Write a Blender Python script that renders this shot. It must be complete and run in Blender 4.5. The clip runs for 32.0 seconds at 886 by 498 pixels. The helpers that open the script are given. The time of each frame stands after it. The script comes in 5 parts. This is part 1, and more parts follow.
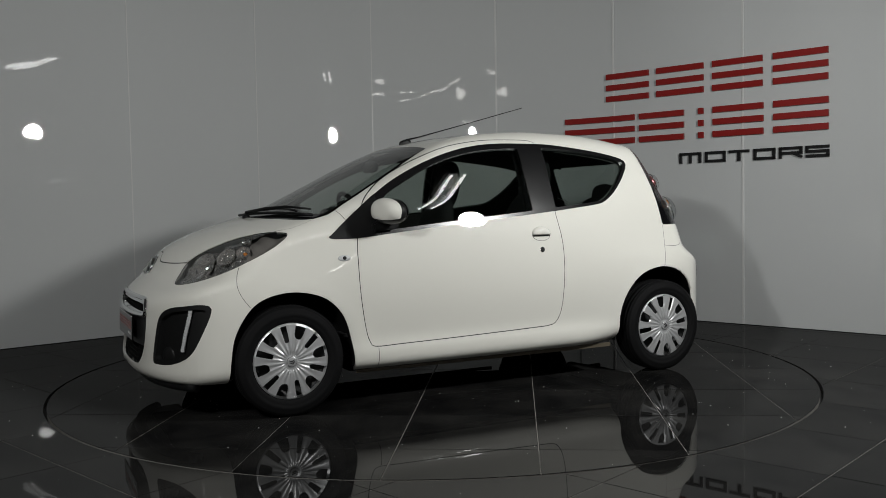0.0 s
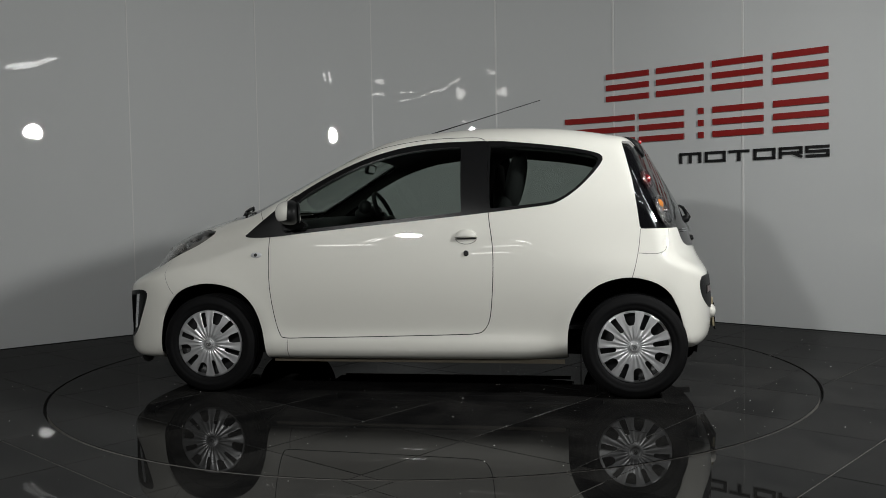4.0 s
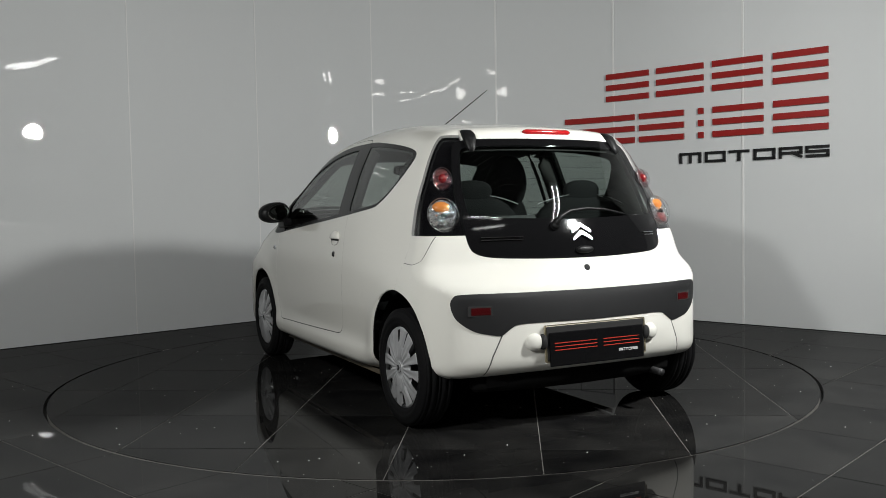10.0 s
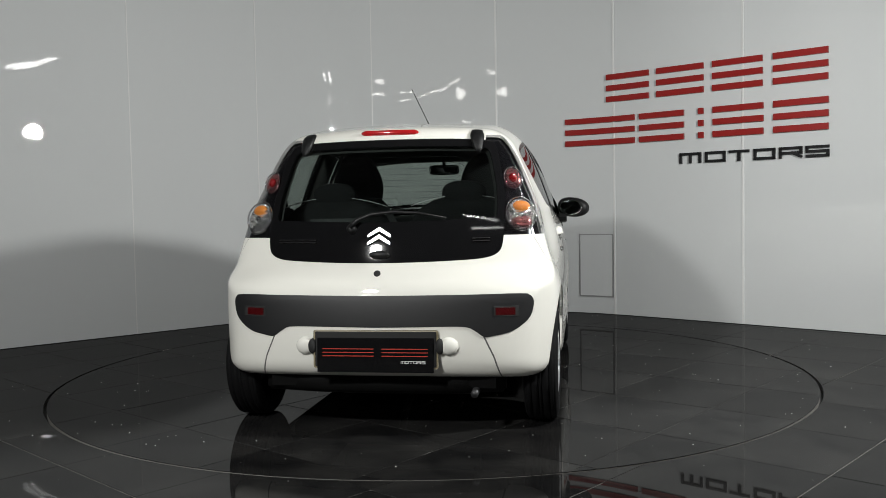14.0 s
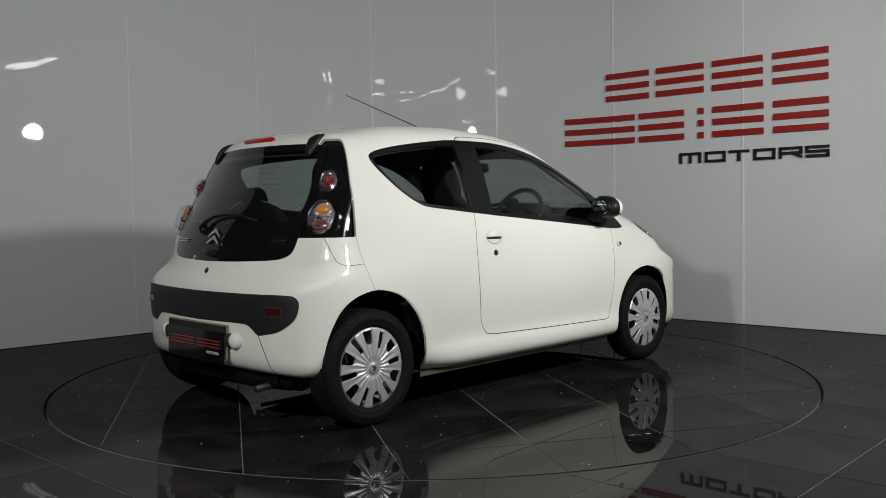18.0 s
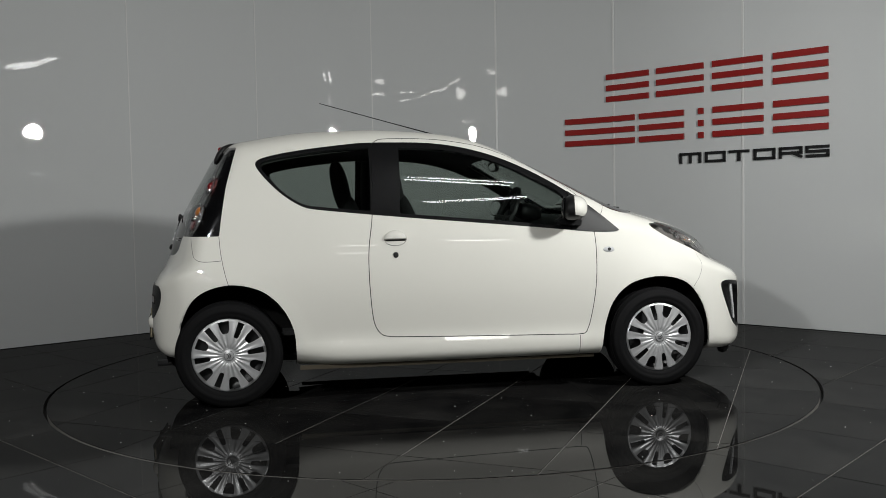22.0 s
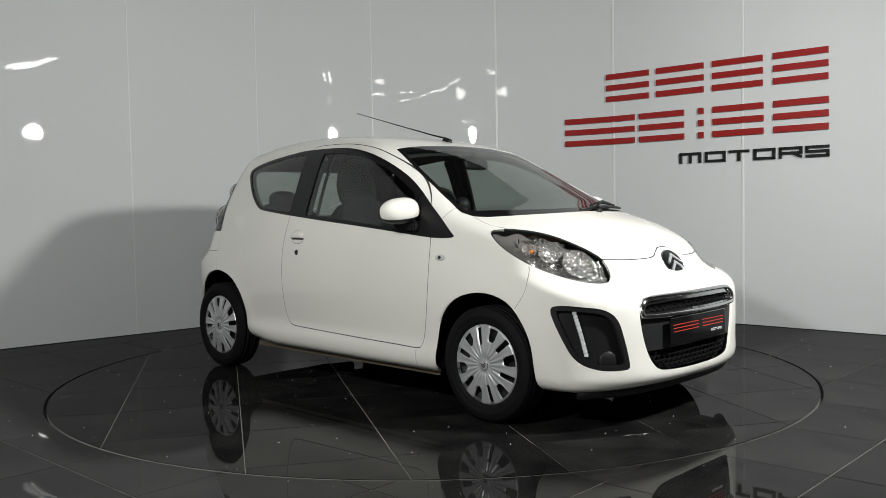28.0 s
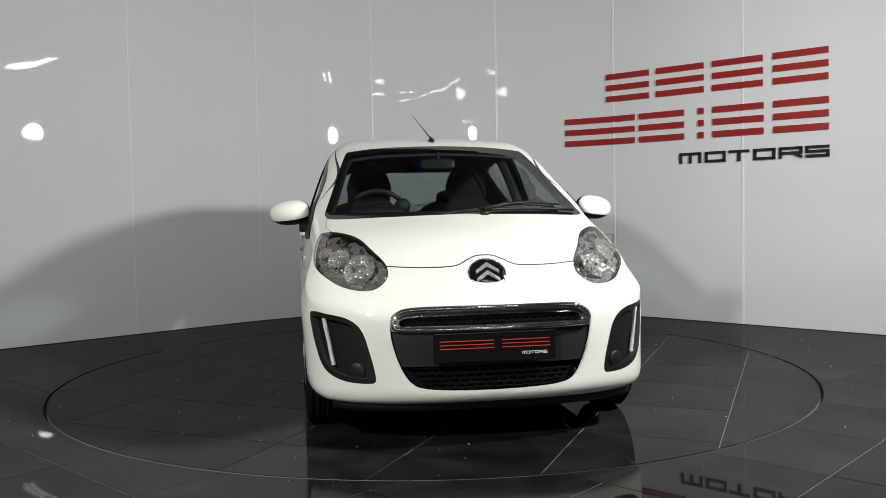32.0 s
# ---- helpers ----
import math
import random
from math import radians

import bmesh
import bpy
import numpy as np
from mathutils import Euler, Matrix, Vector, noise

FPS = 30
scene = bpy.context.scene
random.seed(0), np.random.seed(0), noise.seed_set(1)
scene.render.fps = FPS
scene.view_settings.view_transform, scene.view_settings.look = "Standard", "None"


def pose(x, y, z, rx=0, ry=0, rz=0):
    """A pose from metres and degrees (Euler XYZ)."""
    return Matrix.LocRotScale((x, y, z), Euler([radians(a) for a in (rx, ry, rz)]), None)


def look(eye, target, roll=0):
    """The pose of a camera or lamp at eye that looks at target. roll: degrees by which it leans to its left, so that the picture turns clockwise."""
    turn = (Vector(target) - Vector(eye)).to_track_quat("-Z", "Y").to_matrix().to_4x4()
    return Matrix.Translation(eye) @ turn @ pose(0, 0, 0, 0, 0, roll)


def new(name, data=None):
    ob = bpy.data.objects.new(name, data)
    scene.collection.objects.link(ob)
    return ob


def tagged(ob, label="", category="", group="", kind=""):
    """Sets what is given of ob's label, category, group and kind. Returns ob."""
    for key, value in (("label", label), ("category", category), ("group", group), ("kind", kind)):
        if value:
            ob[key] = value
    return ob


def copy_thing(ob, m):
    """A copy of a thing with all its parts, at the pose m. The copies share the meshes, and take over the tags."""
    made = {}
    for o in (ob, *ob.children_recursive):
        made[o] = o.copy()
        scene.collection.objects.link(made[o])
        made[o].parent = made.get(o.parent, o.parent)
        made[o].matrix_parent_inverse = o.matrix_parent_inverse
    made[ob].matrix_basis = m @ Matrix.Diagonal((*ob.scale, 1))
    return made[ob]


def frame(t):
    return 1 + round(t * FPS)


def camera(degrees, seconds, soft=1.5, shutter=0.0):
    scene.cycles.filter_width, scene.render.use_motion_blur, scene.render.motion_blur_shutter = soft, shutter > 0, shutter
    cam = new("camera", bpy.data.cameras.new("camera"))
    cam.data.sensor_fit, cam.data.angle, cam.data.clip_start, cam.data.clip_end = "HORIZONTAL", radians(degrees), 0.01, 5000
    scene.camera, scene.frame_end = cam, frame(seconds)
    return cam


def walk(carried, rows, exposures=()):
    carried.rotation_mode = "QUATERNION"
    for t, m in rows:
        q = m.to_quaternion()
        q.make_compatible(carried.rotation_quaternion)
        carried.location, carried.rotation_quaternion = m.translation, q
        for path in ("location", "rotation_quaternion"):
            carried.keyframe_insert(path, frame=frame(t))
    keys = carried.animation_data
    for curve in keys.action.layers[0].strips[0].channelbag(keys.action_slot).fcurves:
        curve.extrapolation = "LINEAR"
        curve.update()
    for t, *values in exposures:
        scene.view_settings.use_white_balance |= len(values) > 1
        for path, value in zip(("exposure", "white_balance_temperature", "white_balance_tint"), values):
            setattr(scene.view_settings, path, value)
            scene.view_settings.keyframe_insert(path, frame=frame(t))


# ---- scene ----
# Camera: fixed on a stand in front of a showroom turntable.
cam = camera(53.62, 32.0, soft=0.7)
EYE = Vector((0.0, -5.471, 1.018))
YAW, PITCH, ROLL = radians(0.679), radians(-2.711), -1.049
AIM = Vector((math.sin(YAW) * math.cos(PITCH), math.cos(YAW) * math.cos(PITCH), math.sin(PITCH)))
stand = look(EYE, EYE + AIM, ROLL)
EXPOSURES = [(0, -1.50), (1, -1.55), (2, -1.60), (3, -1.53), (4, -1.40), (5, -1.25), (6, -1.07), (7, -1.05), (8, -0.78), (9, -0.70), (10, -0.76), (12, -0.79), (13, -0.67),
             (14, -0.61), (15, -0.59), (17, -0.55), (18, -1.17), (19, -1.65), (20, -1.77), (21, -1.55), (22, -1.22), (23, -0.76), (25, -0.63), (26, -0.50), (28, -0.48), (30, -0.44), (32, -0.44)]
walk(cam, [(0, stand), (32, stand)], EXPOSURES)

# Turntable: constant turn, in degrees at t seconds.
TURN_START, TURN_RATE, TABLE_R = 205.834, -8.973, 2.235


def turn(t):
    return TURN_START + TURN_RATE * t


# ---- light ----
world = bpy.data.worlds.new("hall_air")
scene.world = world
world.use_nodes = True
world.node_tree.nodes["Background"].inputs[0].default_value = (0.9, 0.95, 1.0, 1)
world.node_tree.nodes["Background"].inputs[1].default_value = 0.02


def area(name, eye, target, w, h, power, color=(1, 1, 1), shape="RECTANGLE"):
    lamp = bpy.data.lights.new(name, "AREA")
    lamp.shape, lamp.size, lamp.size_y = shape, w, h
    lamp.energy, lamp.color = power, color
    ob = new(name, lamp)
    ob.matrix_world = look(eye, target)
    return ob


# ---- materials ----
def material(name, base, rough=0.5, metal=0.0, coat=0.0, noise_scale=0.0, amount=0.1, bump=0.0, bump_scale=200.0, spec=0.5,
             coat_rough=0.03, coat_ior=1.5, second=None, trans=0.0, ior=1.5, rough_var=0.0, emit=None):
    """A principled material: base colour varied at two scales, roughness variation and fine relief."""
    m = bpy.data.materials.new(name)
    m.use_nodes = True
    nt = m.node_tree
    b = nt.nodes["Principled BSDF"]
    b.inputs["Base Color"].default_value = (*base, 1)
    b.inputs["Roughness"].default_value = rough
    b.inputs["Metallic"].default_value = metal
    b.inputs["Coat Weight"].default_value = coat
    b.inputs["Coat Roughness"].default_value = coat_rough
    b.inputs["Specular IOR Level"].default_value = spec
    b.inputs["Coat IOR"].default_value = coat_ior
    b.inputs["Transmission Weight"].default_value = trans
    b.inputs["IOR"].default_value = ior
    if emit:
        b.inputs["Emission Color"].default_value = (*emit[:3], 1)
        b.inputs["Emission Strength"].default_value = emit[3]
    tc = nt.nodes.new("ShaderNodeTexCoord")
    if noise_scale:
        big, fine = nt.nodes.new("ShaderNodeTexNoise"), nt.nodes.new("ShaderNodeTexNoise")
        big.inputs["Scale"].default_value, fine.inputs["Scale"].default_value = noise_scale, noise_scale * 14
        big.inputs["Detail"].default_value = fine.inputs["Detail"].default_value = 5
        mixer = nt.nodes.new("ShaderNodeMix")
        mixer.data_type = "FLOAT"
        mixer.inputs[0].default_value = 0.35
        ramp = nt.nodes.new("ShaderNodeMix")
        ramp.data_type = "RGBA"
        other = second or tuple(c * (1 - amount) for c in base)
        ramp.inputs[6].default_value, ramp.inputs[7].default_value = (*base, 1), (*other, 1)
        for n in (big, fine):
            nt.links.new(tc.outputs["Object"], n.inputs["Vector"])
        nt.links.new(big.outputs[0], mixer.inputs[2])
        nt.links.new(fine.outputs[0], mixer.inputs[3])
        nt.links.new(mixer.outputs[0], ramp.inputs[0])
        nt.links.new(ramp.outputs[2], b.inputs["Base Color"])
        if rough_var:
            mr = nt.nodes.new("ShaderNodeMapRange")
            mr.inputs[3].default_value, mr.inputs[4].default_value = max(0, rough - rough_var), rough + rough_var
            nt.links.new(big.outputs[0], mr.inputs[0])
            nt.links.new(mr.outputs[0], b.inputs["Roughness"])
    if bump:
        n, bp = nt.nodes.new("ShaderNodeTexNoise"), nt.nodes.new("ShaderNodeBump")
        n.inputs["Scale"].default_value = bump_scale
        nt.links.new(tc.outputs["Object"], n.inputs["Vector"])
        nt.links.new(n.outputs[0], bp.inputs["Height"])
        bp.inputs["Strength"].default_value, bp.inputs["Distance"].default_value = bump, 0.002
        nt.links.new(bp.outputs[0], b.inputs["Normal"])
    return m


PAINT = material("white_car_paint", (0.690, 0.680, 0.630), 0.45, coat=1.0, coat_rough=0.010, coat_ior=1.7, noise_scale=2.0, amount=0.02, spec=0.12)
BLACK_TRIM = material("black_textured_plastic", (0.0078, 0.008, 0.0083), 0.45, spec=0.25, noise_scale=20, amount=0.3, bump=0.25, bump_scale=700)
GREY_TRIM = material("anthracite_plastic", (0.011, 0.0112, 0.012), 0.5, spec=0.35, noise_scale=12, amount=0.25, bump=0.2, bump_scale=700)
GLOSS_BLACK = material("gloss_black_frame", (0.006, 0.006, 0.0065), 0.06, noise_scale=8, amount=0.3, spec=0.4)
PILLAR_BLACK = material("satin_black_pillar_film", (0.008, 0.008, 0.0085), 0.24, noise_scale=10, amount=0.3, spec=0.33)
GAP = material("dark_panel_gap", (0.008, 0.008, 0.008), 0.8)
GAP_LIGHT = material("shadowed_panel_seam", (0.09, 0.09, 0.085), 0.6)
RUBBER = material("tyre_rubber", (0.0055, 0.0055, 0.006), 0.75, spec=0.12, noise_scale=9, amount=0.35, bump=0.2, bump_scale=300)
SILVER = material("silver_wheel_paint", (0.60, 0.605, 0.615), 0.36, metal=0.6, coat=0.4, noise_scale=10, amount=0.08)
CHROME = material("chrome", (0.88, 0.89, 0.9), 0.09, metal=1.0, noise_scale=15, amount=0.06)
SATIN = material("satin_chrome", (0.86, 0.87, 0.88), 0.32, metal=1.0, noise_scale=15, amount=0.06)
STEEL_DARK = material("dark_steel", (0.06, 0.06, 0.062), 0.5, metal=0.6, noise_scale=14, amount=0.4)
RIM_STEEL = material("black_painted_rim", (0.014, 0.014, 0.015), 0.45, noise_scale=14, amount=0.4)
UNDERBODY = material("underbody_coating", (0.005, 0.005, 0.005), 0.9, spec=0.1, noise_scale=6, amount=0.4)
LINING = material("grey_cabin_lining", (0.055, 0.055, 0.053), 0.8, noise_scale=30, amount=0.15)
SEAT = material("charcoal_seat_cloth", (0.011, 0.011, 0.012), 0.9, noise_scale=40, amount=0.4, bump=0.4, bump_scale=900)
DASH = material("dashboard_plastic", (0.014, 0.0145, 0.015), 0.55, noise_scale=25, amount=0.2, bump=0.3, bump_scale=600)
RED_LENS = material("red_lamp_lens", (0.45, 0.012, 0.015), 0.1, coat=0.6, noise_scale=60, amount=0.5)
DARK_RED = material("dark_red_reflector", (0.055, 0.003, 0.004), 0.15, coat=0.5, noise_scale=80, amount=0.4)
TAIL_RED = material("deep_red_tail_lens", (0.20, 0.008, 0.010), 0.1, coat=0.6, noise_scale=60, amount=0.5)
AMBER_LENS = material("amber_lamp_lens", (0.58, 0.20, 0.04), 0.12, coat=0.6, noise_scale=60, amount=0.4)
CLEAR_LENS = material("silvered_lamp_bowl", (0.80, 0.79, 0.78), 0.08, metal=1.0, noise_scale=50, amount=0.55)
SIGN_RED = material("red_acrylic", (0.27, 0.012, 0.010), 0.35, noise_scale=3, amount=0.1)
SIGN_BLACK = material("black_acrylic", (0.012, 0.012, 0.013), 0.3, noise_scale=3, amount=0.2)
PLATE_RED = material("red_print", (0.46, 0.035, 0.02), 0.4)
PLATE_GREY = material("pale_print", (0.6, 0.6, 0.6), 0.4)
GROUT = material("pale_grout", (0.24, 0.23, 0.215), 0.6, noise_scale=20, amount=0.4)
HALL_WALL = material("hall_paint", (0.62, 0.62, 0.62), 0.8, noise_scale=1.0, amount=0.1)
HALL_CEILING = material("hall_ceiling_sheeting", (0.13, 0.13, 0.13), 0.8, noise_scale=0.6, amount=0.12)
HALL_FLOOR = material("hall_floor_concrete", (0.05, 0.05, 0.05), 0.3, noise_scale=1.2, amount=0.3)
TUBE = material("lit_tube", (1, 1, 1), 0.5, emit=(0.975, 0.985, 0.965, 30.0))
TUBE_FAR = material("lit_tube_dim", (1, 1, 1), 0.5, emit=(1.0, 0.97, 0.93, 18.0))
RIM_DARK = material("black_rubber_rim_seal", (0.02, 0.02, 0.019), 0.6, noise_scale=20, amount=0.4)
FIX_METAL = material("white_fitting", (0.6, 0.6, 0.6), 0.5)


def glass(name, tint, rough=0.0):
    m = bpy.data.materials.new(name)
    m.use_nodes = True
    nt = m.node_tree
    nt.nodes.remove(nt.nodes["Principled BSDF"])
    out = nt.nodes["Material Output"]
    tr, gl, mx, lw = (nt.nodes.new("ShaderNode" + n) for n in ("BsdfTransparent", "BsdfGlossy", "MixShader", "LayerWeight"))
    tr.inputs[0].default_value = (*tint, 1)
    gl.inputs["Roughness"].default_value = rough
    lw.inputs[0].default_value = 0.5
    pw, ma = nt.nodes.new("ShaderNodeMath"), nt.nodes.new("ShaderNodeMath")
    pw.operation, pw.inputs[1].default_value = "POWER", 4.0
    ma.operation, ma.inputs[1].default_value, ma.inputs[2].default_value = "MULTIPLY_ADD", 0.92, 0.08
    nt.links.new(lw.outputs["Facing"], pw.inputs[0])
    nt.links.new(pw.outputs[0], ma.inputs[0])
    nt.links.new(ma.outputs[0], mx.inputs[0])
    nt.links.new(tr.outputs[0], mx.inputs[1])
    nt.links.new(gl.outputs[0], mx.inputs[2])
    nt.links.new(mx.outputs[0], out.inputs[0])
    return m


def faceted_chrome(name, base, cells, metal=1.0):
    """Silvered reflector pressed into small facets."""
    m = material(name, base, 0.05, metal=metal, noise_scale=40, amount=0.3)
    nt = m.node_tree
    cell, bp, tc = nt.nodes.new("ShaderNodeTexVoronoi"), nt.nodes.new("ShaderNodeBump"), nt.nodes.new("ShaderNodeTexCoord")
    cell.inputs["Scale"].default_value = cells
    bp.inputs["Strength"].default_value, bp.inputs["Distance"].default_value = 0.9, 0.01
    nt.links.new(tc.outputs["Object"], cell.inputs["Vector"])
    nt.links.new(cell.outputs["Distance"], bp.inputs["Height"])
    nt.links.new(bp.outputs[0], nt.nodes["Principled BSDF"].inputs["Normal"])
    return m


FACETED = faceted_chrome("faceted_reflector", (0.86, 0.84, 0.81), 75.0, 0.8)
GLASS = glass("green_tinted_glass", (0.62, 0.67, 0.64))
REAR_GLASS = glass("rear_glass", (0.55, 0.60, 0.58))
LAMP_GLASS = glass("clear_lamp_cover", (0.93, 0.94, 0.95))


def wall_panel_material():
    """Glossy white laminate with the faint waviness of large panels."""
    m = material("glossy_white_panel", (0.592, 0.605, 0.605), 0.014, noise_scale=0.8, amount=0.04, spec=0.5)
    nt = m.node_tree
    b = nt.nodes["Principled BSDF"]
    n, bp, tc = nt.nodes.new("ShaderNodeTexNoise"), nt.nodes.new("ShaderNodeBump"), nt.nodes.new("ShaderNodeTexCoord")
    n.inputs["Scale"].default_value, n.inputs["Detail"].default_value = 2.2, 1.0
    bp.inputs["Strength"].default_value, bp.inputs["Distance"].default_value = 0.25, 0.02
    nt.links.new(tc.outputs["Object"], n.inputs["Vector"])
    nt.links.new(n.outputs[0], bp.inputs["Height"])
    nt.links.new(bp.outputs[0], b.inputs["Normal"])
    return m


WALL = wall_panel_material()


def tile_material():
    """Polished black porcelain: cloudy veining, smears, and bright flecks of dust."""
    m = bpy.data.materials.new("polished_black_tile")
    m.use_nodes = True
    nt = m.node_tree
    b = nt.nodes["Principled BSDF"]
    tc = nt.nodes.new("ShaderNodeTexCoord")
    info = nt.nodes.new("ShaderNodeObjectInfo")
    cloud = nt.nodes.new("ShaderNodeTexNoise")
    cloud.inputs["Scale"].default_value, cloud.inputs["Detail"].default_value = 2.2, 6
    cloud.inputs["Distortion"].default_value = 0.8
    ramp = nt.nodes.new("ShaderNodeValToRGB")
    ramp.color_ramp.elements[0].position, ramp.color_ramp.elements[0].color = 0.35, (0.006, 0.006, 0.0062, 1)
    ramp.color_ramp.elements[1].position, ramp.color_ramp.elements[1].color = 0.75, (0.021, 0.0205, 0.0195, 1)
    shade = nt.nodes.new("ShaderNodeMix")
    shade.data_type, shade.blend_type = "RGBA", "MULTIPLY"
    shade.inputs[0].default_value = 1.0
    vary = nt.nodes.new("ShaderNodeMapRange")
    vary.inputs[3].default_value, vary.inputs[4].default_value = 0.75, 1.25
    fleck = nt.nodes.new("ShaderNodeTexVoronoi")
    fleck.inputs["Scale"].default_value = 9.0
    dot = nt.nodes.new("ShaderNodeMath")
    dot.operation, dot.inputs[1].default_value = "LESS_THAN", 0.025
    mixed = nt.nodes.new("ShaderNodeMix")
    mixed.data_type = "RGBA"
    mixed.inputs[7].default_value = (0.6, 0.6, 0.58, 1)
    smear = nt.nodes.new("ShaderNodeTexNoise")
    smear.inputs["Scale"].default_value, smear.inputs["Detail"].default_value = 5.0, 4
    rr = nt.nodes.new("ShaderNodeMapRange")
    rr.inputs[1].default_value, rr.inputs[2].default_value = 0.4, 0.75
    rr.inputs[3].default_value, rr.inputs[4].default_value = 0.008, 0.03
    for n in (cloud, fleck, smear):
        nt.links.new(tc.outputs["Object"], n.inputs["Vector"])
    nt.links.new(cloud.outputs[0], ramp.inputs[0])
    nt.links.new(info.outputs["Random"], vary.inputs[0])
    nt.links.new(ramp.outputs[0], shade.inputs[6])
    nt.links.new(vary.outputs[0], shade.inputs[7])
    nt.links.new(fleck.outputs["Distance"], dot.inputs[0])
    nt.links.new(dot.outputs[0], mixed.inputs[0])
    nt.links.new(shade.outputs[2], mixed.inputs[6])
    nt.links.new(mixed.outputs[2], b.inputs["Base Color"])
    nt.links.new(smear.outputs[0], rr.inputs[0])
    nt.links.new(rr.outputs[0], b.inputs["Roughness"])
    b.inputs["Specular IOR Level"].default_value = 0.0
    gl, mx, lw = (nt.nodes.new("ShaderNode" + k) for k in ("BsdfGlossy", "MixShader", "LayerWeight"))
    lw.inputs[0].default_value = 0.5
    sq, ma = nt.nodes.new("ShaderNodeMath"), nt.nodes.new("ShaderNodeMath")
    sq.operation, sq.inputs[1].default_value = "POWER", 2.0
    ma.operation, ma.inputs[1].default_value, ma.inputs[2].default_value = "MULTIPLY_ADD", 0.15, 0.033
    nt.links.new(lw.outputs["Facing"], sq.inputs[0])
    nt.links.new(sq.outputs[0], ma.inputs[0])
    nt.links.new(ma.outputs[0], mx.inputs[0])
    nt.links.new(rr.outputs[0], gl.inputs["Roughness"])
    nt.links.new(b.outputs[0], mx.inputs[1])
    nt.links.new(gl.outputs[0], mx.inputs[2])
    nt.links.new(mx.outputs[0], nt.nodes["Material Output"].inputs[0])
    return m


TILE = tile_material()


# ---- mesh helpers ----
def link_mesh(name, me, mat, parent=None, label="", smooth=False):
    me.materials.append(mat)
    if smooth:
        me.polygons.foreach_set("use_smooth", [True] * len(me.polygons))
    ob = new(name, me)
    if parent:
        ob.parent = parent
    return tagged(ob, label)


def part(name, bm, mat, parent=None, label="", smooth=False):
    me = bpy.data.meshes.new(name)
    bm.normal_update()
    bm.to_mesh(me)
    bm.free()
    return link_mesh(name, me, mat, parent, label, smooth)


def box(bm, cx, cy, cz, sx, sy, sz, m=None, bevel=0.0):
    """A box with sides sx, sy, sz about (cx, cy, cz), optionally with bevelled edges."""
    b = bmesh.new()
    bmesh.ops.create_cube(b, size=1.0, matrix=Matrix.Diagonal((sx, sy, sz, 1)))
    if bevel:
        bmesh.ops.bevel(b, geom=b.edges[:], offset=bevel, segments=2, affect="EDGES", profile=0.5)
    b.transform((m or Matrix()) @ Matrix.Translation((cx, cy, cz)))
    append(bm, b)


def append(bm, other):
    me = bpy.data.meshes.new("tmp")
    other.to_mesh(me)
    other.free()
    bm.from_mesh(me)
    bpy.data.meshes.remove(me)


def prism(outline, z0, z1, bm=None, m=None):
    """An upright prism over a closed outline of (x, y)."""
    bm = bm or bmesh.new()
    m = m or Matrix()
    lo = [bm.verts.new(m @ Vector((x, y, z0))) for x, y in outline]
    hi = [bm.verts.new(m @ Vector((x, y, z1))) for x, y in outline]
    bm.faces.new(hi)
    bm.faces.new(lo[::-1])
    n = len(outline)
    for i in range(n):
        bm.faces.new((lo[i], lo[(i + 1) % n], hi[(i + 1) % n], hi[i]))
    return bm


def tube(points, r, bm=None, n=8, closed=False):
    """A round bar of radius r (or radii) through points."""
    bm = bm or bmesh.new()
    pts = [Vector(p) for p in points]
    radii = r if isinstance(r, (list, tuple)) else [r] * len(pts)
    rings = []
    for i, p in enumerate(pts):
        a = pts[i - 1] if (i or closed) else p
        b = pts[(i + 1) % len(pts)] if (i < len(pts) - 1 or closed) else p
        d = (b - a).normalized()
        u = d.cross(Vector((0, 0, 1)) if abs(d.z) < 0.9 else Vector((0, 1, 0))).normalized()
        w = d.cross(u)
        rings.append([bm.verts.new(p + (u * math.cos(k * math.tau / n) + w * math.sin(k * math.tau / n)) * radii[i]) for k in range(n)])
    count = len(rings) if closed else len(rings) - 1
    for i in range(count):
        a, b = rings[i], rings[(i + 1) % len(rings)]
        for k in range(n):
            bm.faces.new((a[k], a[(k + 1) % n], b[(k + 1) % n], b[k]))
    if not closed:
        bm.faces.new(rings[0][::-1])
        bm.faces.new(rings[-1])
    return bm


def lathe(profile, n=48, bm=None, m=None):
    """A solid of revolution about the y axis: profile of (radius, y)."""
    bm = bm or bmesh.new()
    m = m or Matrix()
    rings = []
    for r, y in profile:
        if r < 1e-6:
            rings.append([bm.verts.new(m @ Vector((0, y, 0)))])
        else:
            rings.append([bm.verts.new(m @ Vector((r * math.cos(k * math.tau / n), y, r * math.sin(k * math.tau / n)))) for k in range(n)])
    for a, b in zip(rings, rings[1:]):
        for k in range(n):
            q = [a[k % len(a)], a[(k + 1) % len(a)], b[(k + 1) % len(b)], b[k % len(b)]]
            q = list(dict.fromkeys(q))
            if len(q) > 2:
                bm.faces.new(q)
    return bm


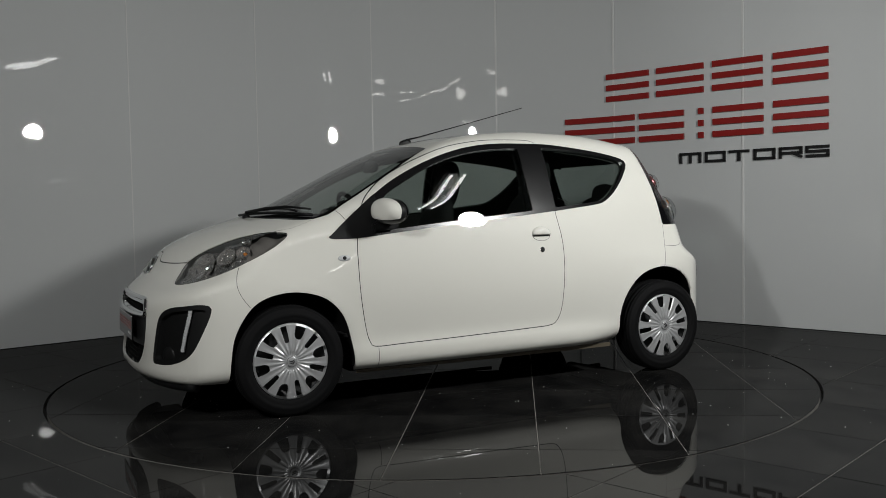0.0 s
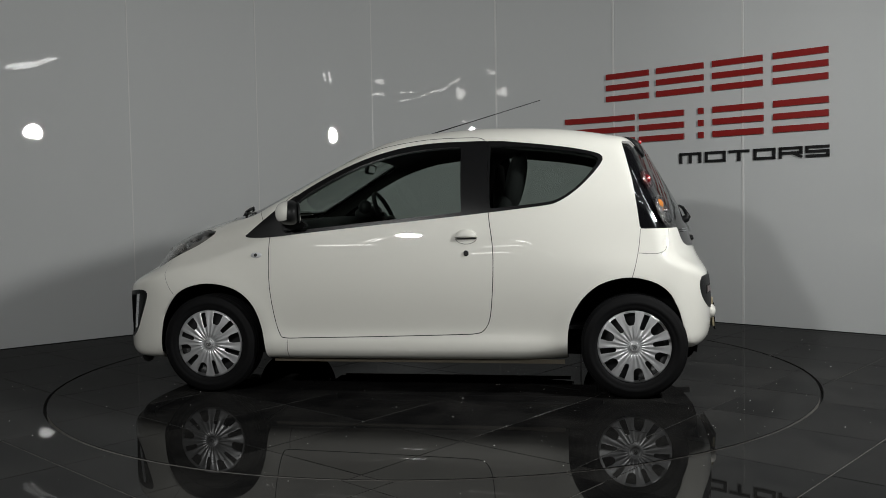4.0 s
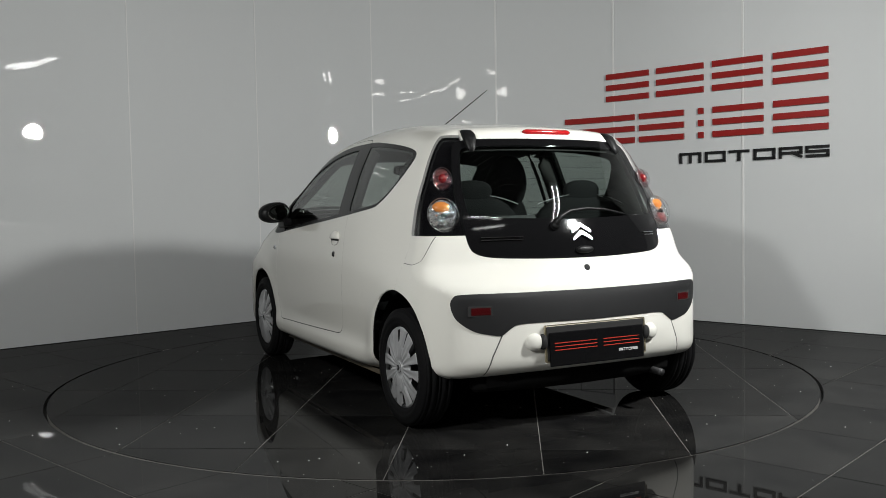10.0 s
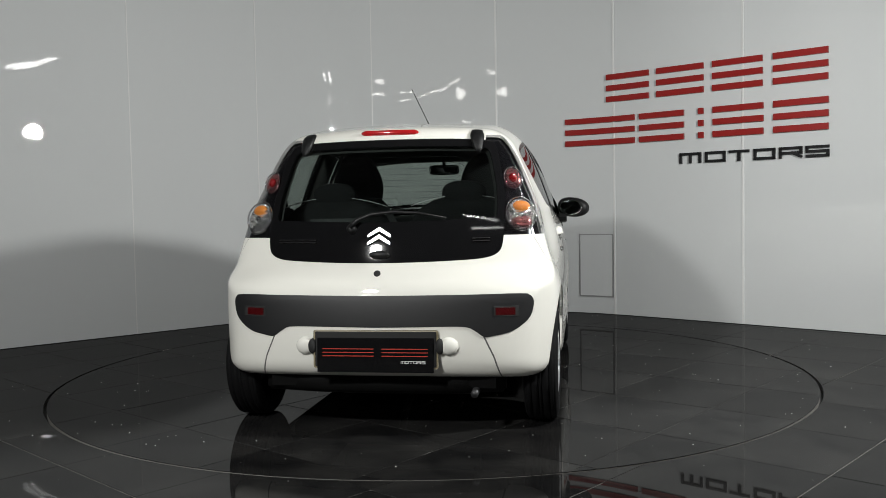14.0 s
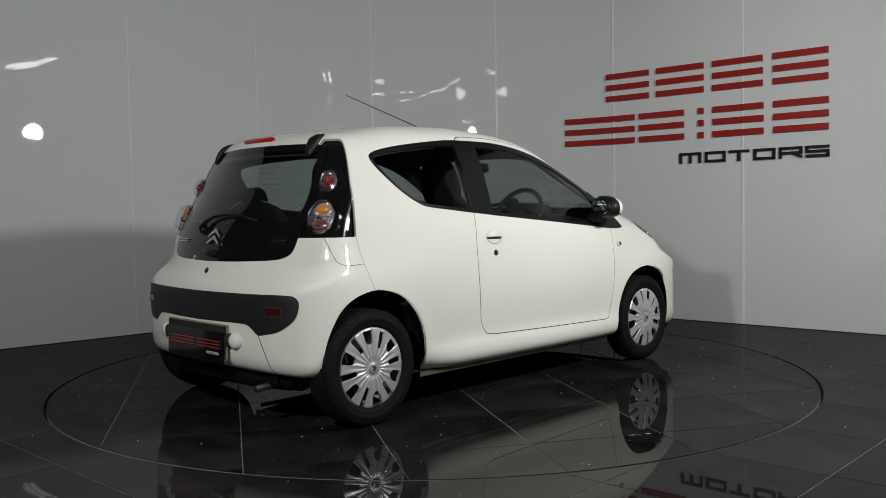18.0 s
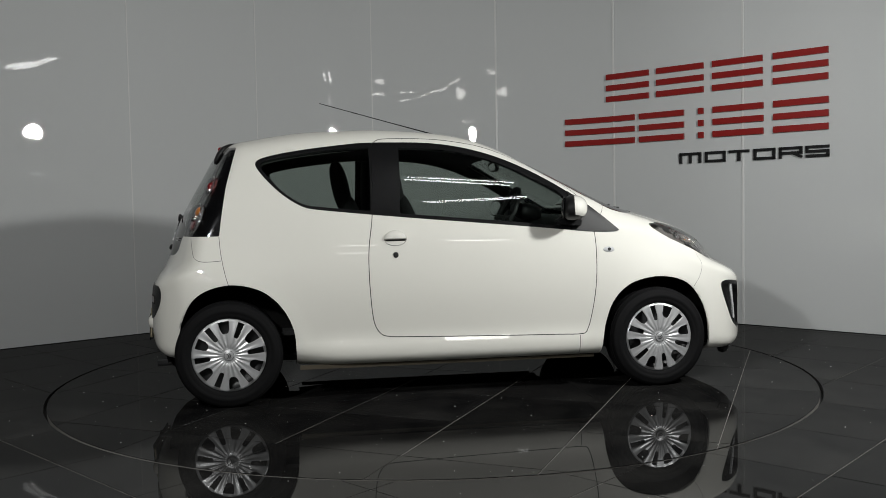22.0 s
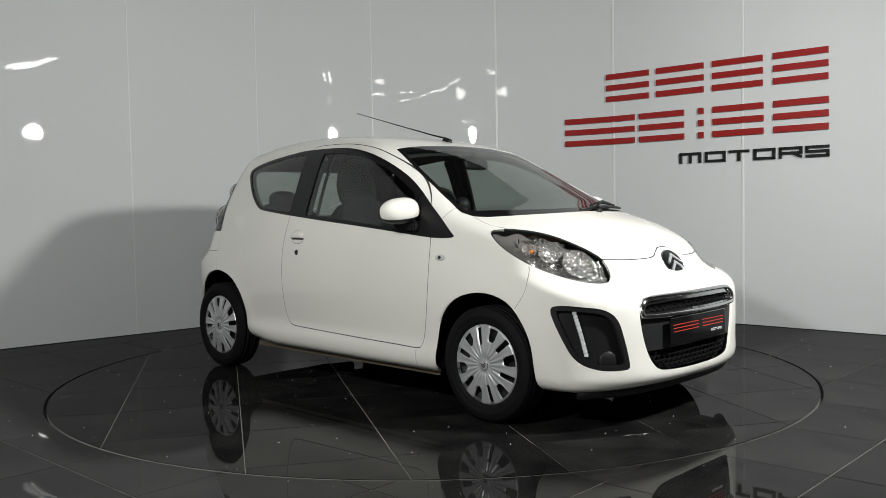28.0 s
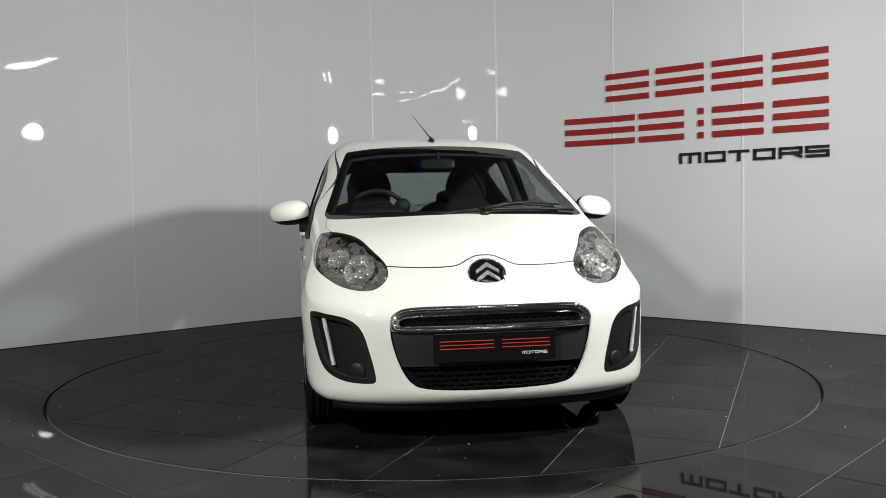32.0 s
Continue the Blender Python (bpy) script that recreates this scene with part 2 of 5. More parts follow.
def spline(points, closed=True, steps=6):
    """A smooth curve through control points (Catmull-Rom)."""
    p = [np.array(q, float) for q in points]
    n = len(p)
    out = []
    for i in range(n if closed else n - 1):
        if closed:
            a, b, c, d = p[i - 1], p[i], p[(i + 1) % n], p[(i + 2) % n]
        else:
            a, b, c, d = p[max(i - 1, 0)], p[i], p[i + 1], p[min(i + 2, n - 1)]
        for k in range(steps):
            t = k / steps
            out.append(0.5 * ((2 * b) + (c - a) * t + (2 * a - 5 * b + 4 * c - d) * t * t + (3 * b - a - 3 * c + d) * t ** 3))
    if not closed:
        out.append(p[-1])
    return np.array(out)


# ---- the curved showroom wall ----
LEFT_P, LEFT_D = np.array((-2.496, 1.885)), np.array((0.7588, 0.6513))
RIGHT_P, RIGHT_D = np.array((1.683, 2.578)), np.array((0.73656, -0.67637))
WALL_TOP = 3.9


def wall_path():
    """Plan of the wall's face from far left to far right: two straights joined by a round corner."""
    k = np.linalg.solve(np.stack([LEFT_D, -RIGHT_D], 1), RIGHT_P - LEFT_P)
    corner = LEFT_P + k[0] * LEFT_D
    reach = 2.4
    a, b = corner - reach * LEFT_D, corner + reach * RIGHT_D
    half = 0.5 * math.acos(float(np.dot(-LEFT_D, RIGHT_D)))
    r = reach * math.tan(half)
    inward = np.array((LEFT_D[1], -LEFT_D[0]))
    centre = a + r * inward
    a0 = math.atan2(*(a - centre)[::-1])
    sweep = -(math.pi - 2 * half)
    pts = [corner - 6.6 * LEFT_D] + [corner - s * LEFT_D for s in np.linspace(6.0, reach, 40)[:-1]]
    pts += [centre + r * np.array((math.cos(a0 + sweep * i / 40), math.sin(a0 + sweep * i / 40))) for i in range(41)]
    pts += [corner + s * RIGHT_D for s in np.linspace(reach, 6.6, 40)[1:]]
    return np.array(pts)


PATH = wall_path()
PATH_S = np.concatenate([[0], np.cumsum(np.linalg.norm(np.diff(PATH, axis=0), axis=1))])


def on_path(s):
    return np.array((np.interp(s, PATH_S, PATH[:, 0]), np.interp(s, PATH_S, PATH[:, 1])))


def path_at(p):
    fine = np.linspace(0, PATH_S[-1], 6000)
    xy = np.stack([np.interp(fine, PATH_S, PATH[:, 0]), np.interp(fine, PATH_S, PATH[:, 1])], 1)
    return fine[np.argmin(np.linalg.norm(xy - np.array(p), axis=1))]


def slab(s0, s1, z0, z1, front, back, step=0.08):
    """A piece of wall along the path between s0 and s1; front and back are distances behind the face."""
    n = max(2, int((s1 - s0) / step) + 1)
    rows = []
    bm = bmesh.new()
    for s in np.linspace(s0, s1, n):
        p, q = on_path(s - 0.01), on_path(s + 0.01)
        d = (q - p) / np.linalg.norm(q - p)
        out = np.array((-d[1], d[0]))
        c = on_path(s)
        f, b = c + out * front, c + out * back
        rows.append([bm.verts.new((*f, z0)), bm.verts.new((*f, z1)), bm.verts.new((*b, z1)), bm.verts.new((*b, z0))])
    for r, t in zip(rows, rows[1:]):
        for i in range(4):
            bm.faces.new((r[i], r[(i + 1) % 4], t[(i + 1) % 4], t[i]))
    bm.faces.new(rows[0][::-1])
    bm.faces.new(rows[-1])
    bmesh.ops.recalc_face_normals(bm, faces=bm.faces)
    for e in bm.edges:
        e.smooth = len(e.link_faces) == 2 and e.calc_face_angle() < 0.5
    return bm


showroom_wall = tagged(new("wall_north"), "glossy white panelled showroom wall with a rounded corner", "wall", kind="structure")
s_left, s_right = path_at(LEFT_P), path_at(RIGHT_P)
JOINTS = [s_left - 2.4, s_left - 1.2, s_left, path_at((-1.596, 2.657)), path_at((-0.559, 3.10)), path_at((0.647, 3.10)),
          s_right, s_right + 1.212, s_right + 2.42, s_right + 3.63]
ENDS = [0.05] + JOINTS + [PATH_S[-1] - 0.05]
for s0, s1 in zip(ENDS, ENDS[1:]):
    part("panel", slab(s0 + 0.004, s1 - 0.004, 0.004, WALL_TOP, 0.0, 0.03), WALL, showroom_wall, smooth=True)
STRIP = material("white_joint_strip", (0.70, 0.70, 0.69), 0.25, noise_scale=4, amount=0.06)
for k, s in enumerate(JOINTS):
    half, proud = (0.005, 0.003) if k < 5 else (0.008, 0.007)
    part("joint_strip", slab(s - half, s + half, 0.004, WALL_TOP, -proud, 0.02, 0.01), STRIP, showroom_wall)

# small flush service door in the wall beside a joint
HATCH_EDGE = material("grey_panel_edge", (0.30, 0.30, 0.30), 0.4, noise_scale=6, amount=0.1)
hatch = tagged(new("access_panel"), "small flush white access panel in the wall", "panel")
part("door", slab(s_right - 0.345, s_right - 0.025, 0.17, 0.74, -0.006, -0.0005), WALL, hatch)
for z in (0.165, 0.742):
    part("frame", slab(s_right - 0.35, s_right - 0.02, z - 0.005, z + 0.005, -0.009, -0.0005), HATCH_EDGE, hatch)
for s in (s_right - 0.35, s_right - 0.02):
    part("frame", slab(s - 0.005, s + 0.005, 0.16, 0.747, -0.009, -0.0005, 0.01), HATCH_EDGE, hatch)


# ---- the sign: raised bars in the place of a name, and one raised word ----
def on_right_wall(s, z, out):
    """Pose on the right straight of the wall: x along it, y out of it, z up."""
    p = RIGHT_P + s * RIGHT_D
    n = np.array((-RIGHT_D[1], RIGHT_D[0])) * -1
    return Matrix(((RIGHT_D[0], n[0], 0, p[0] + out * n[0]), (RIGHT_D[1], n[1], 0, p[1] + out * n[1]), (0, 0, 1, z), (0, 0, 0, 1)))


def sign_bars(name, label, rows, spans, mat, group):
    sign = tagged(new(name), label, "sign", group)
    for s0, s1 in spans:
        for z0, z1 in rows:
            part("bar", slab(s_right + s0, s_right + s1, z0, z1, -0.026, -0.004), mat, sign)
    return sign


def three(z0, z1, h=0.050):
    mid = (z0 + z1) / 2
    return [(z0, z0 + h), (mid - h / 2, mid + h / 2), (z1 - h, z1)]


FULL = "red acrylic sign of raised bars on the white wall"
sign_bars("wall_sign", FULL, three(1.953, 2.203), [(-0.065, 0.36), (0.437, 0.874), (0.955, 1.382), (1.467, 1.892)], SIGN_RED, "sign")
sign_bars("wall_sign", FULL, three(1.568, 1.822), [(-0.478, 0.216), (0.266, 0.694), (0.827, 0.873), (0.958, 1.387), (1.47, 1.897)], SIGN_RED, "sign")


def stroke(path, w, depth, m, bm):
    """A flat raised stroke of width w along a path of (x, z)."""
    pts = [Vector((x, 0, z)) for x, z in path]
    for a, b in zip(pts, pts[1:]):
        d = (b - a).normalized()
        a2, b2 = a - d * w / 2, b + d * w / 2
        side = Vector((-d.z, 0, d.x)) * w / 2
        quad = [a2 - side, b2 - side, b2 + side, a2 + side]
        f = [bm.verts.new(m @ q) for q in quad]
        g = [bm.verts.new(m @ (q + Vector((0, depth, 0)))) for q in quad]
        bm.faces.new(g)
        bm.faces.new(f[::-1])
        for i in range(4):
            bm.faces.new((f[i], f[(i + 1) % 4], g[(i + 1) % 4], g[i]))


WORD = {"M": [[(0, 0), (0, 1), (1, 1), (1, 0)], [(0.5, 1), (0.5, 0)]], "O": [[(0, 0), (0, 1), (1, 1), (1, 0), (0, 0)]],
        "T": [[(0, 1), (1, 1)], [(0.5, 1), (0.5, 0)]], "R": [[(0, 0), (0, 1), (1, 1), (1, 0.45), (0, 0.45)], [(0.6, 0.45), (1, 0)]],
        "S": [[(1, 1), (0, 1), (0, 0.5), (1, 0.5), (1, 0), (0, 0)]]}
word = tagged(new("wall_lettering"), "black raised acrylic letters reading MOTORS on the wall", "sign")
for ch, s0, s1 in zip("MOTORS", (0.653, 0.886, 1.096, 1.307, 1.514, 1.723), (0.85, 1.066, 1.269, 1.483, 1.697, 1.902)):
    bm = bmesh.new()
    w = 0.022
    for k, line in enumerate(WORD[ch]):
        stroke([(w / 2 + x * (s1 - s0 - w), w / 2 + z * (0.091 - w)) for x, z in line], w, 0.018 + 0.0007 * k, on_right_wall(s0, 1.358, 0.004), bm)
    bmesh.ops.recalc_face_normals(bm, faces=bm.faces)
    part("letter", bm, SIGN_BLACK, word)


# ---- floor: square polished tiles round a turntable ----
def ring_cut(poly, r, inside):
    """Pieces of a convex outline inside or outside a circle of radius r about the origin."""
    dense = []
    for a, b in zip(poly, poly[1:] + poly[:1]):
        for k in range(16):
            dense.append((a[0] + (b[0] - a[0]) * k / 16, a[1] + (b[1] - a[1]) * k / 16))
    keep = [(math.hypot(*p) < r) == inside for p in dense]
    if all(keep):
        return [poly]
    if not any(keep):
        return []
    n = len(dense)
    start = next(i for i in range(n) if keep[i] and not keep[i - 1])
    runs, run = [], []
    for i in range(start, start + n):
        if keep[i % n]:
            run.append(dense[i % n])
        elif run:
            runs.append(run)
            run = []
    if run:
        runs.append(run)
    out = []
    for run in runs:
        def snap(p, q):
            lo, hi = p, q
            for _ in range(25):
                mid = ((lo[0] + hi[0]) / 2, (lo[1] + hi[1]) / 2)
                if (math.hypot(*mid) < r) == inside:
                    lo = mid
                else:
                    hi = mid
            return lo
        i0, i1 = dense.index(run[0]), dense.index(run[-1])
        first, last = snap(run[0], dense[i0 - 1]), snap(run[-1], dense[(i1 + 1) % n])
        a0, a1 = math.atan2(last[1], last[0]), math.atan2(first[1], first[0])
        d = (a1 - a0 + math.pi) % math.tau - math.pi
        arc = [(r * math.cos(a0 + d * k / 12), r * math.sin(a0 + d * k / 12)) for k in range(1, 12)]
        piece = [first] + run + [last] + arc
        slim = [p for p, q in zip(piece, piece[1:] + piece[:1]) if math.hypot(p[0] - q[0], p[1] - q[1]) > 1e-4]
        if len(slim) > 2:
            out.append(slim)
    return out


def lay_tiles(parent, angle, off_u, off_v, size, gap, thick, keep, r, inside, name, brick=0.0):
    """Square tiles in a grid turned by angle, cut by the turntable's rim."""
    c, s = math.cos(radians(angle)), math.sin(radians(angle))
    whole = None
    for j in range(-14, 15):
        for i in range(-14, 15):
            u, v = off_u + i * size + (brick * (j % 2)), off_v + j * size
            cx, cy = c * (u + size / 2) - s * (v + size / 2), s * (u + size / 2) + c * (v + size / 2)
            if not keep(cx, cy):
                continue
            g = gap / 2
            quad = [(u + g, v + g), (u + size - g, v + g), (u + size - g, v + size - g), (u + g, v + size - g)]
            quad = [(c * a - s * b, s * a + c * b) for a, b in quad]
            pieces = ring_cut(quad, r, inside)
            for poly in pieces:
                area2 = sum(a[0] * b[1] - a[1] * b[0] for a, b in zip(poly, poly[1:] + poly[:1]))
                if abs(area2) < 0.004:
                    continue
                if poly is quad:
                    if whole is None:
                        h = size / 2 - g
                        rim = 0.0015
                        tbm = bmesh.new()
                        lo = [tbm.verts.new((x * h, y * h, -thick)) for x, y in ((-1, -1), (1, -1), (1, 1), (-1, 1))]
                        md = [tbm.verts.new((x * h, y * h, -rim)) for x, y in ((-1, -1), (1, -1), (1, 1), (-1, 1))]
                        hi = [tbm.verts.new((x * (h - rim), y * (h - rim), 0)) for x, y in ((-1, -1), (1, -1), (1, 1), (-1, 1))]
                        tbm.faces.new(hi)
                        for k in range(4):
                            tbm.faces.new((lo[k], lo[(k + 1) % 4], md[(k + 1) % 4], md[k]))
                            tbm.faces.new((md[k], md[(k + 1) % 4], hi[(k + 1) % 4], hi[k]))
                        whole = bpy.data.meshes.new(name)
                        tbm.to_mesh(whole)
                        tbm.free()
                        whole.materials.append(TILE)
                    ob = new(name, whole)
                    ob.parent = parent
                    ob.matrix_basis = Matrix.Translation((cx, cy, 0)) @ Matrix.Rotation(radians(angle), 4, "Z")
                else:
                    if area2 < 0:
                        poly = poly[::-1]
                    bm = prism([(x - cx, y - cy) for x, y in poly], -thick, 0)
                    ob = part(name, bm, TILE, parent)
                    ob.matrix_basis = Matrix.Translation((cx, cy, 0))


def rounded_annulus(r0, r1, z, bm, n=180):
    a = [bm.verts.new((r0 * math.cos(k * math.tau / n), r0 * math.sin(k * math.tau / n), z)) for k in range(n)]
    b = [bm.verts.new((r1 * math.cos(k * math.tau / n), r1 * math.sin(k * math.tau / n), z)) for k in range(n)]
    for k in range(n):
        bm.faces.new((a[k], b[k], b[(k + 1) % n], a[(k + 1) % n]))


def wall_side(x, y):
    """True in front of the showroom wall (and a little under it)."""
    p = np.array((x, y))
    return (p - LEFT_P) @ np.array((LEFT_D[1], -LEFT_D[0])) > -0.35 and (p - RIGHT_P) @ np.array((RIGHT_D[1], -RIGHT_D[0])) > -0.35


floor = tagged(new("floor"), "polished black porcelain tile floor with pale joints", "floor", kind="structure")
bm = bmesh.new()
rounded_annulus(TABLE_R + 0.009, 9.5, -0.0022, bm)
part("grout", bm, GROUT, floor)
bm = bmesh.new()
rounded_annulus(TABLE_R - 0.05, TABLE_R + 0.05, -0.03, bm)
part("pit_edge", bm, GAP, floor)
bm = bmesh.new()
lathe([(TABLE_R + 0.009, -0.04), (TABLE_R + 0.009, -0.0022)], 180, bm, Matrix.Rotation(radians(90), 4, "X"))
part("rim", bm, RIM_DARK, floor)
lay_tiles(floor, 46.5, -2.457 + 0.6 * 2, -2.03 + 0.6 * 0, 0.6, 0.004, 0.010,
          lambda x, y: wall_side(x, y) and math.hypot(x, y) > TABLE_R - 0.5 and math.hypot(x, y) < 4.6, TABLE_R + 0.008, False, "tile")

table = tagged(new("turntable"), "round revolving car turntable paved with polished black tiles", "turntable")
bm = lathe([(0, -0.0022), (TABLE_R - 0.009, -0.0022), (TABLE_R - 0.009, -0.028), (0, -0.028)], 180, None, Matrix.Rotation(radians(90), 4, "X"))
bmesh.ops.recalc_face_normals(bm, faces=bm.faces)
part("deck", bm, GROUT, table)
lay_tiles(table, -31.3, 0.0, 0.0, 0.603, 0.004, 0.002, lambda x, y: math.hypot(x, y) < TABLE_R + 0.45, TABLE_R - 0.008, True, "tile")

# pale grit lying on the tiles
def grit(name, parent, count, r0, r1, seed):
    rng = random.Random(seed)
    bm = bmesh.new()
    while count:
        a, r = rng.uniform(0, math.tau), math.sqrt(rng.uniform(r0 * r0, r1 * r1))
        x, y, s = r * math.cos(a), r * math.sin(a), rng.choice((0.0014, 0.0018, 0.0025, 0.0034))
        if not wall_side(x * 1.12, y * 1.12):
            continue
        k = rng.uniform(0, 1)
        ring = [bm.verts.new((x + s * math.cos(k + i * 1.257) * rng.uniform(0.7, 1.2), y + s * math.sin(k + i * 1.257), 0.0003)) for i in range(5)]
        top = bm.verts.new((x, y, 0.0003 + s * 0.9))
        for i in range(5):
            bm.faces.new((ring[i], ring[(i + 1) % 5], top))
        count -= 1
    ob = part(name, bm, GRIT, parent)
    ob["kind"] = "stuff"


GRIT = material("pale_grit", (0.72, 0.71, 0.69), 0.4, noise_scale=50, amount=0.3)
grit("grit", table, 230, 0.0, TABLE_R - 0.03, 3)
grit("grit", floor, 230, TABLE_R + 0.03, 4.2, 4)

# ---- the hall round it ----
hall = tagged(new("hall_shell"), "plain pale hall walls closing the place", "wall", kind="structure")
for cx, cy, sx, sy in ((0, -20.1, 36.4, 0.2), (-18.1, -6, 0.2, 28.0), (18.1, -6, 0.2, 28.0), (0, 8.1, 36.4, 0.2)):
    bm = bmesh.new()
    box(bm, cx, cy, 2.95, sx, sy, 5.9)
    part("hall_wall", bm, HALL_WALL, hall)
bm = bmesh.new()
box(bm, 0, -6, 5.96, 36.6, 28.6, 0.1)
ceiling = tagged(part("ceiling", bm, HALL_CEILING), "pale sheeted hall ceiling", "ceiling", kind="structure")
bm = bmesh.new()
box(bm, 0, -6, -0.09, 36.6, 28.6, 0.08)
tagged(part("ground", bm, HALL_FLOOR), "dark hall floor under the tiles", "ground", kind="structure")

# painted roof beams over the stage
BEAM_ORANGE = material("orange_beam_paint", (0.26, 0.13, 0.035), 0.5, noise_scale=5, amount=0.25)
BEAM_BLUE = material("blue_beam_paint", (0.04, 0.09, 0.30), 0.5, noise_scale=5, amount=0.25)
for kind, a, b, mat in (("orange", (-3.2, 2.6, 5.3), (4.4, 0.9, 5.3), BEAM_ORANGE), ("blue", (0.9, -1.0, 5.6), (-0.7, 5.0, 5.6), BEAM_BLUE)):
    bm = bmesh.new()
    way = Vector(b) - Vector(a)
    turn_m = Matrix.Translation((Vector(a) + Vector(b)) / 2) @ Matrix.Rotation(math.atan2(way.y, way.x), 4, "Z")
    for dz, wd, th in ((0.09, 0.14, 0.012), (0.0, 0.010, 0.168), (-0.09, 0.14, 0.012)):
        box(bm, 0, 0, dz, way.length, wd, th, turn_m)
    beam = tagged(part("roof_beam", bm, mat), kind + " painted steel roof beam under the ceiling", "beam")
    for k in (-0.4, 0.0, 0.4):
        p = (Vector(a) + Vector(b)) / 2 + way * k
        part("hanger", tube([p + Vector((0, 0, 0.09)), (p.x, p.y, 5.92)], 0.012, None, 6), mat, beam)

# twin-tube batten lights: one hung beside the stage, others far off in the hall;
# the second and third are added fill, hung high by the camera out of view
TUBES = [(2.90, -2.50, 3.3, 33.5), (2.0, -5.2, 5.5, 84), (2.6, -6.4, 5.65, -68), (10.0, -13.0, 4.5, 35), (13.3, -17.0, 4.5, 35), (-2.2, -13.0, 4.5, 40), (-5.2, -11.4, 4.5, -30),
         (0.7, -16.7, 4.5, 30), (-4.7, -17.6, 4.0, -60), (2.9, -18.2, 4.5, 70),
         (-0.8, -14.6, 4.5, 84), (-3.4, -15.4, 4.5, 96), (2.1, -14.0, 4.5, 82), (4.6, -12.6, 4.5, 76), (-7.0, -13.8, 4.5, 100)]
first, height = None, 0
for x, y, z, rz in TUBES:
    m = pose(x, y, z, 0, 0, rz)
    if first is None or (x, y) == TUBES[3][:2] or z != height:
        first = tagged(new("batten_light"), "white ceiling batten light with two lit tubes", "light", "ceiling lights")
        bm = bmesh.new()
        box(bm, 0, 0, 0.05, 0.22, 1.55, 0.06, bevel=0.008)
        part("housing", bm, FIX_METAL, first)
        for dx in (-0.07, 0.07):
            part("tube", tube([(dx, -0.74, 0), (dx, 0.74, 0)], 0.018 if y > -7 else 0.042, None, 6), TUBE if y > -7 else TUBE_FAR, first)
        part("hanger", tube([(0, 0, 0.08), (0, 0, 5.9 - z)], 0.008, None, 6), FIX_METAL, first)
        first.matrix_basis, height = m, z
    else:
        copy_thing(first, m)


def studio_lamp(x, y, z, target, power, size=0.24):
    """A round photographic flood on a tripod; the light itself is an area lamp at its face."""
    lamp = tagged(new("studio_lamp"), "round black studio flood lamp on a tripod stand", "lamp", "studio lamps")
    lamp.matrix_basis = pose(x, y, 0)
    part("pole", tube([(0, 0, 0.55), (0, 0, z - 0.1)], 0.015), STEEL_DARK, lamp)
    for k in range(3):
        a = k * math.tau / 3 + 0.5
        part("leg", tube([(0, 0, 0.75), (0.45 * math.cos(a), 0.45 * math.sin(a), 0.012)], 0.011), STEEL_DARK, lamp)
    aim = look((0, 0, z), Vector(target) - Vector((x, y, 0)))
    bm = lathe([(0, 0.22), (0.07, 0.22), (0.09, 0.08), (0.13, 0.0), (0.135, 0.0), (0.095, 0.09), (0.075, 0.235), (0, 0.235)], 32, None,
               aim @ Matrix.Rotation(radians(90), 4, "X"))
    bmesh.ops.recalc_face_normals(bm, faces=bm.faces)
    part("reflector", bm, STEEL_DARK, lamp, smooth=True)
    face = Matrix.Translation((x, y, 0)) @ aim @ Matrix.Translation((0, 0, -0.01))
    ob = area("flood", (0, 0, 1), (0, 0, 0), size, size, power, (0.975, 0.985, 0.965), "DISK")
    ob.matrix_world = face


studio_lamp(2.506, -2.16, 2.229, (-0.4, 1.0, 0.8), 220)
studio_lamp(-1.62, -4.35, 2.36, (0.1, 1.2, 0.8), 188, 0.26)


# ---- the car: one smooth skin, cut into panels, glass and lamps ----
HUB_F, HUB_R, HUB_Z = 1.150, -1.190, 0.272
car = tagged(new("car"), "small white three-door hatchback with silver wheel covers", "car")

SIDE_PROFILE = spline([(1.81, 0.19), (1.862, 0.245), (1.838, 0.34), (1.835, 0.46), (1.822, 0.545), (1.79, 0.615), (1.745, 0.665), (1.705, 0.71), (1.665, 0.765),
                       (1.60, 0.825), (1.50, 0.88), (1.38, 0.926), (1.22, 0.974), (1.05, 1.028), (0.93, 1.085), (0.72, 1.19), (0.54, 1.28), (0.37, 1.353), (0.20, 1.408),
                       (0.04, 1.440), (-0.13, 1.460), (-0.30, 1.471), (-0.46, 1.474), (-0.80, 1.461), (-0.97, 1.444), (-1.13, 1.420), (-1.235, 1.397),
                       (-1.300, 1.335), (-1.368, 1.22), (-1.445, 1.085), (-1.498, 0.984), (-1.538, 0.883), (-1.564, 0.79), (-1.593, 0.715), (-1.627, 0.662), (-1.652, 0.585),
                       (-1.668, 0.476), (-1.664, 0.37), (-1.640, 0.305), (-1.58, 0.268), (-1.45, 0.245), (-1.2, 0.20), (0.0, 0.18), (1.2, 0.18)], True, 4)
PLAN = spline([(1.835, 0), (1.83, 0.2), (1.797, 0.4), (1.740, 0.553), (1.646, 0.690), (1.530, 0.765), (1.360, 0.804), (1.15, 0.815), (0.8, 0.812), (0.0, 0.815), (-0.8, 0.815),
               (-1.15, 0.818), (-1.37, 0.793), (-1.482, 0.738), (-1.558, 0.65), (-1.616, 0.48), (-1.656, 0.22), (-1.664, 0),
               (-1.67, -0.22), (-1.0, -0.4), (0.0, -0.4), (1.0, -0.4), (1.83, -0.2)], True, 4)
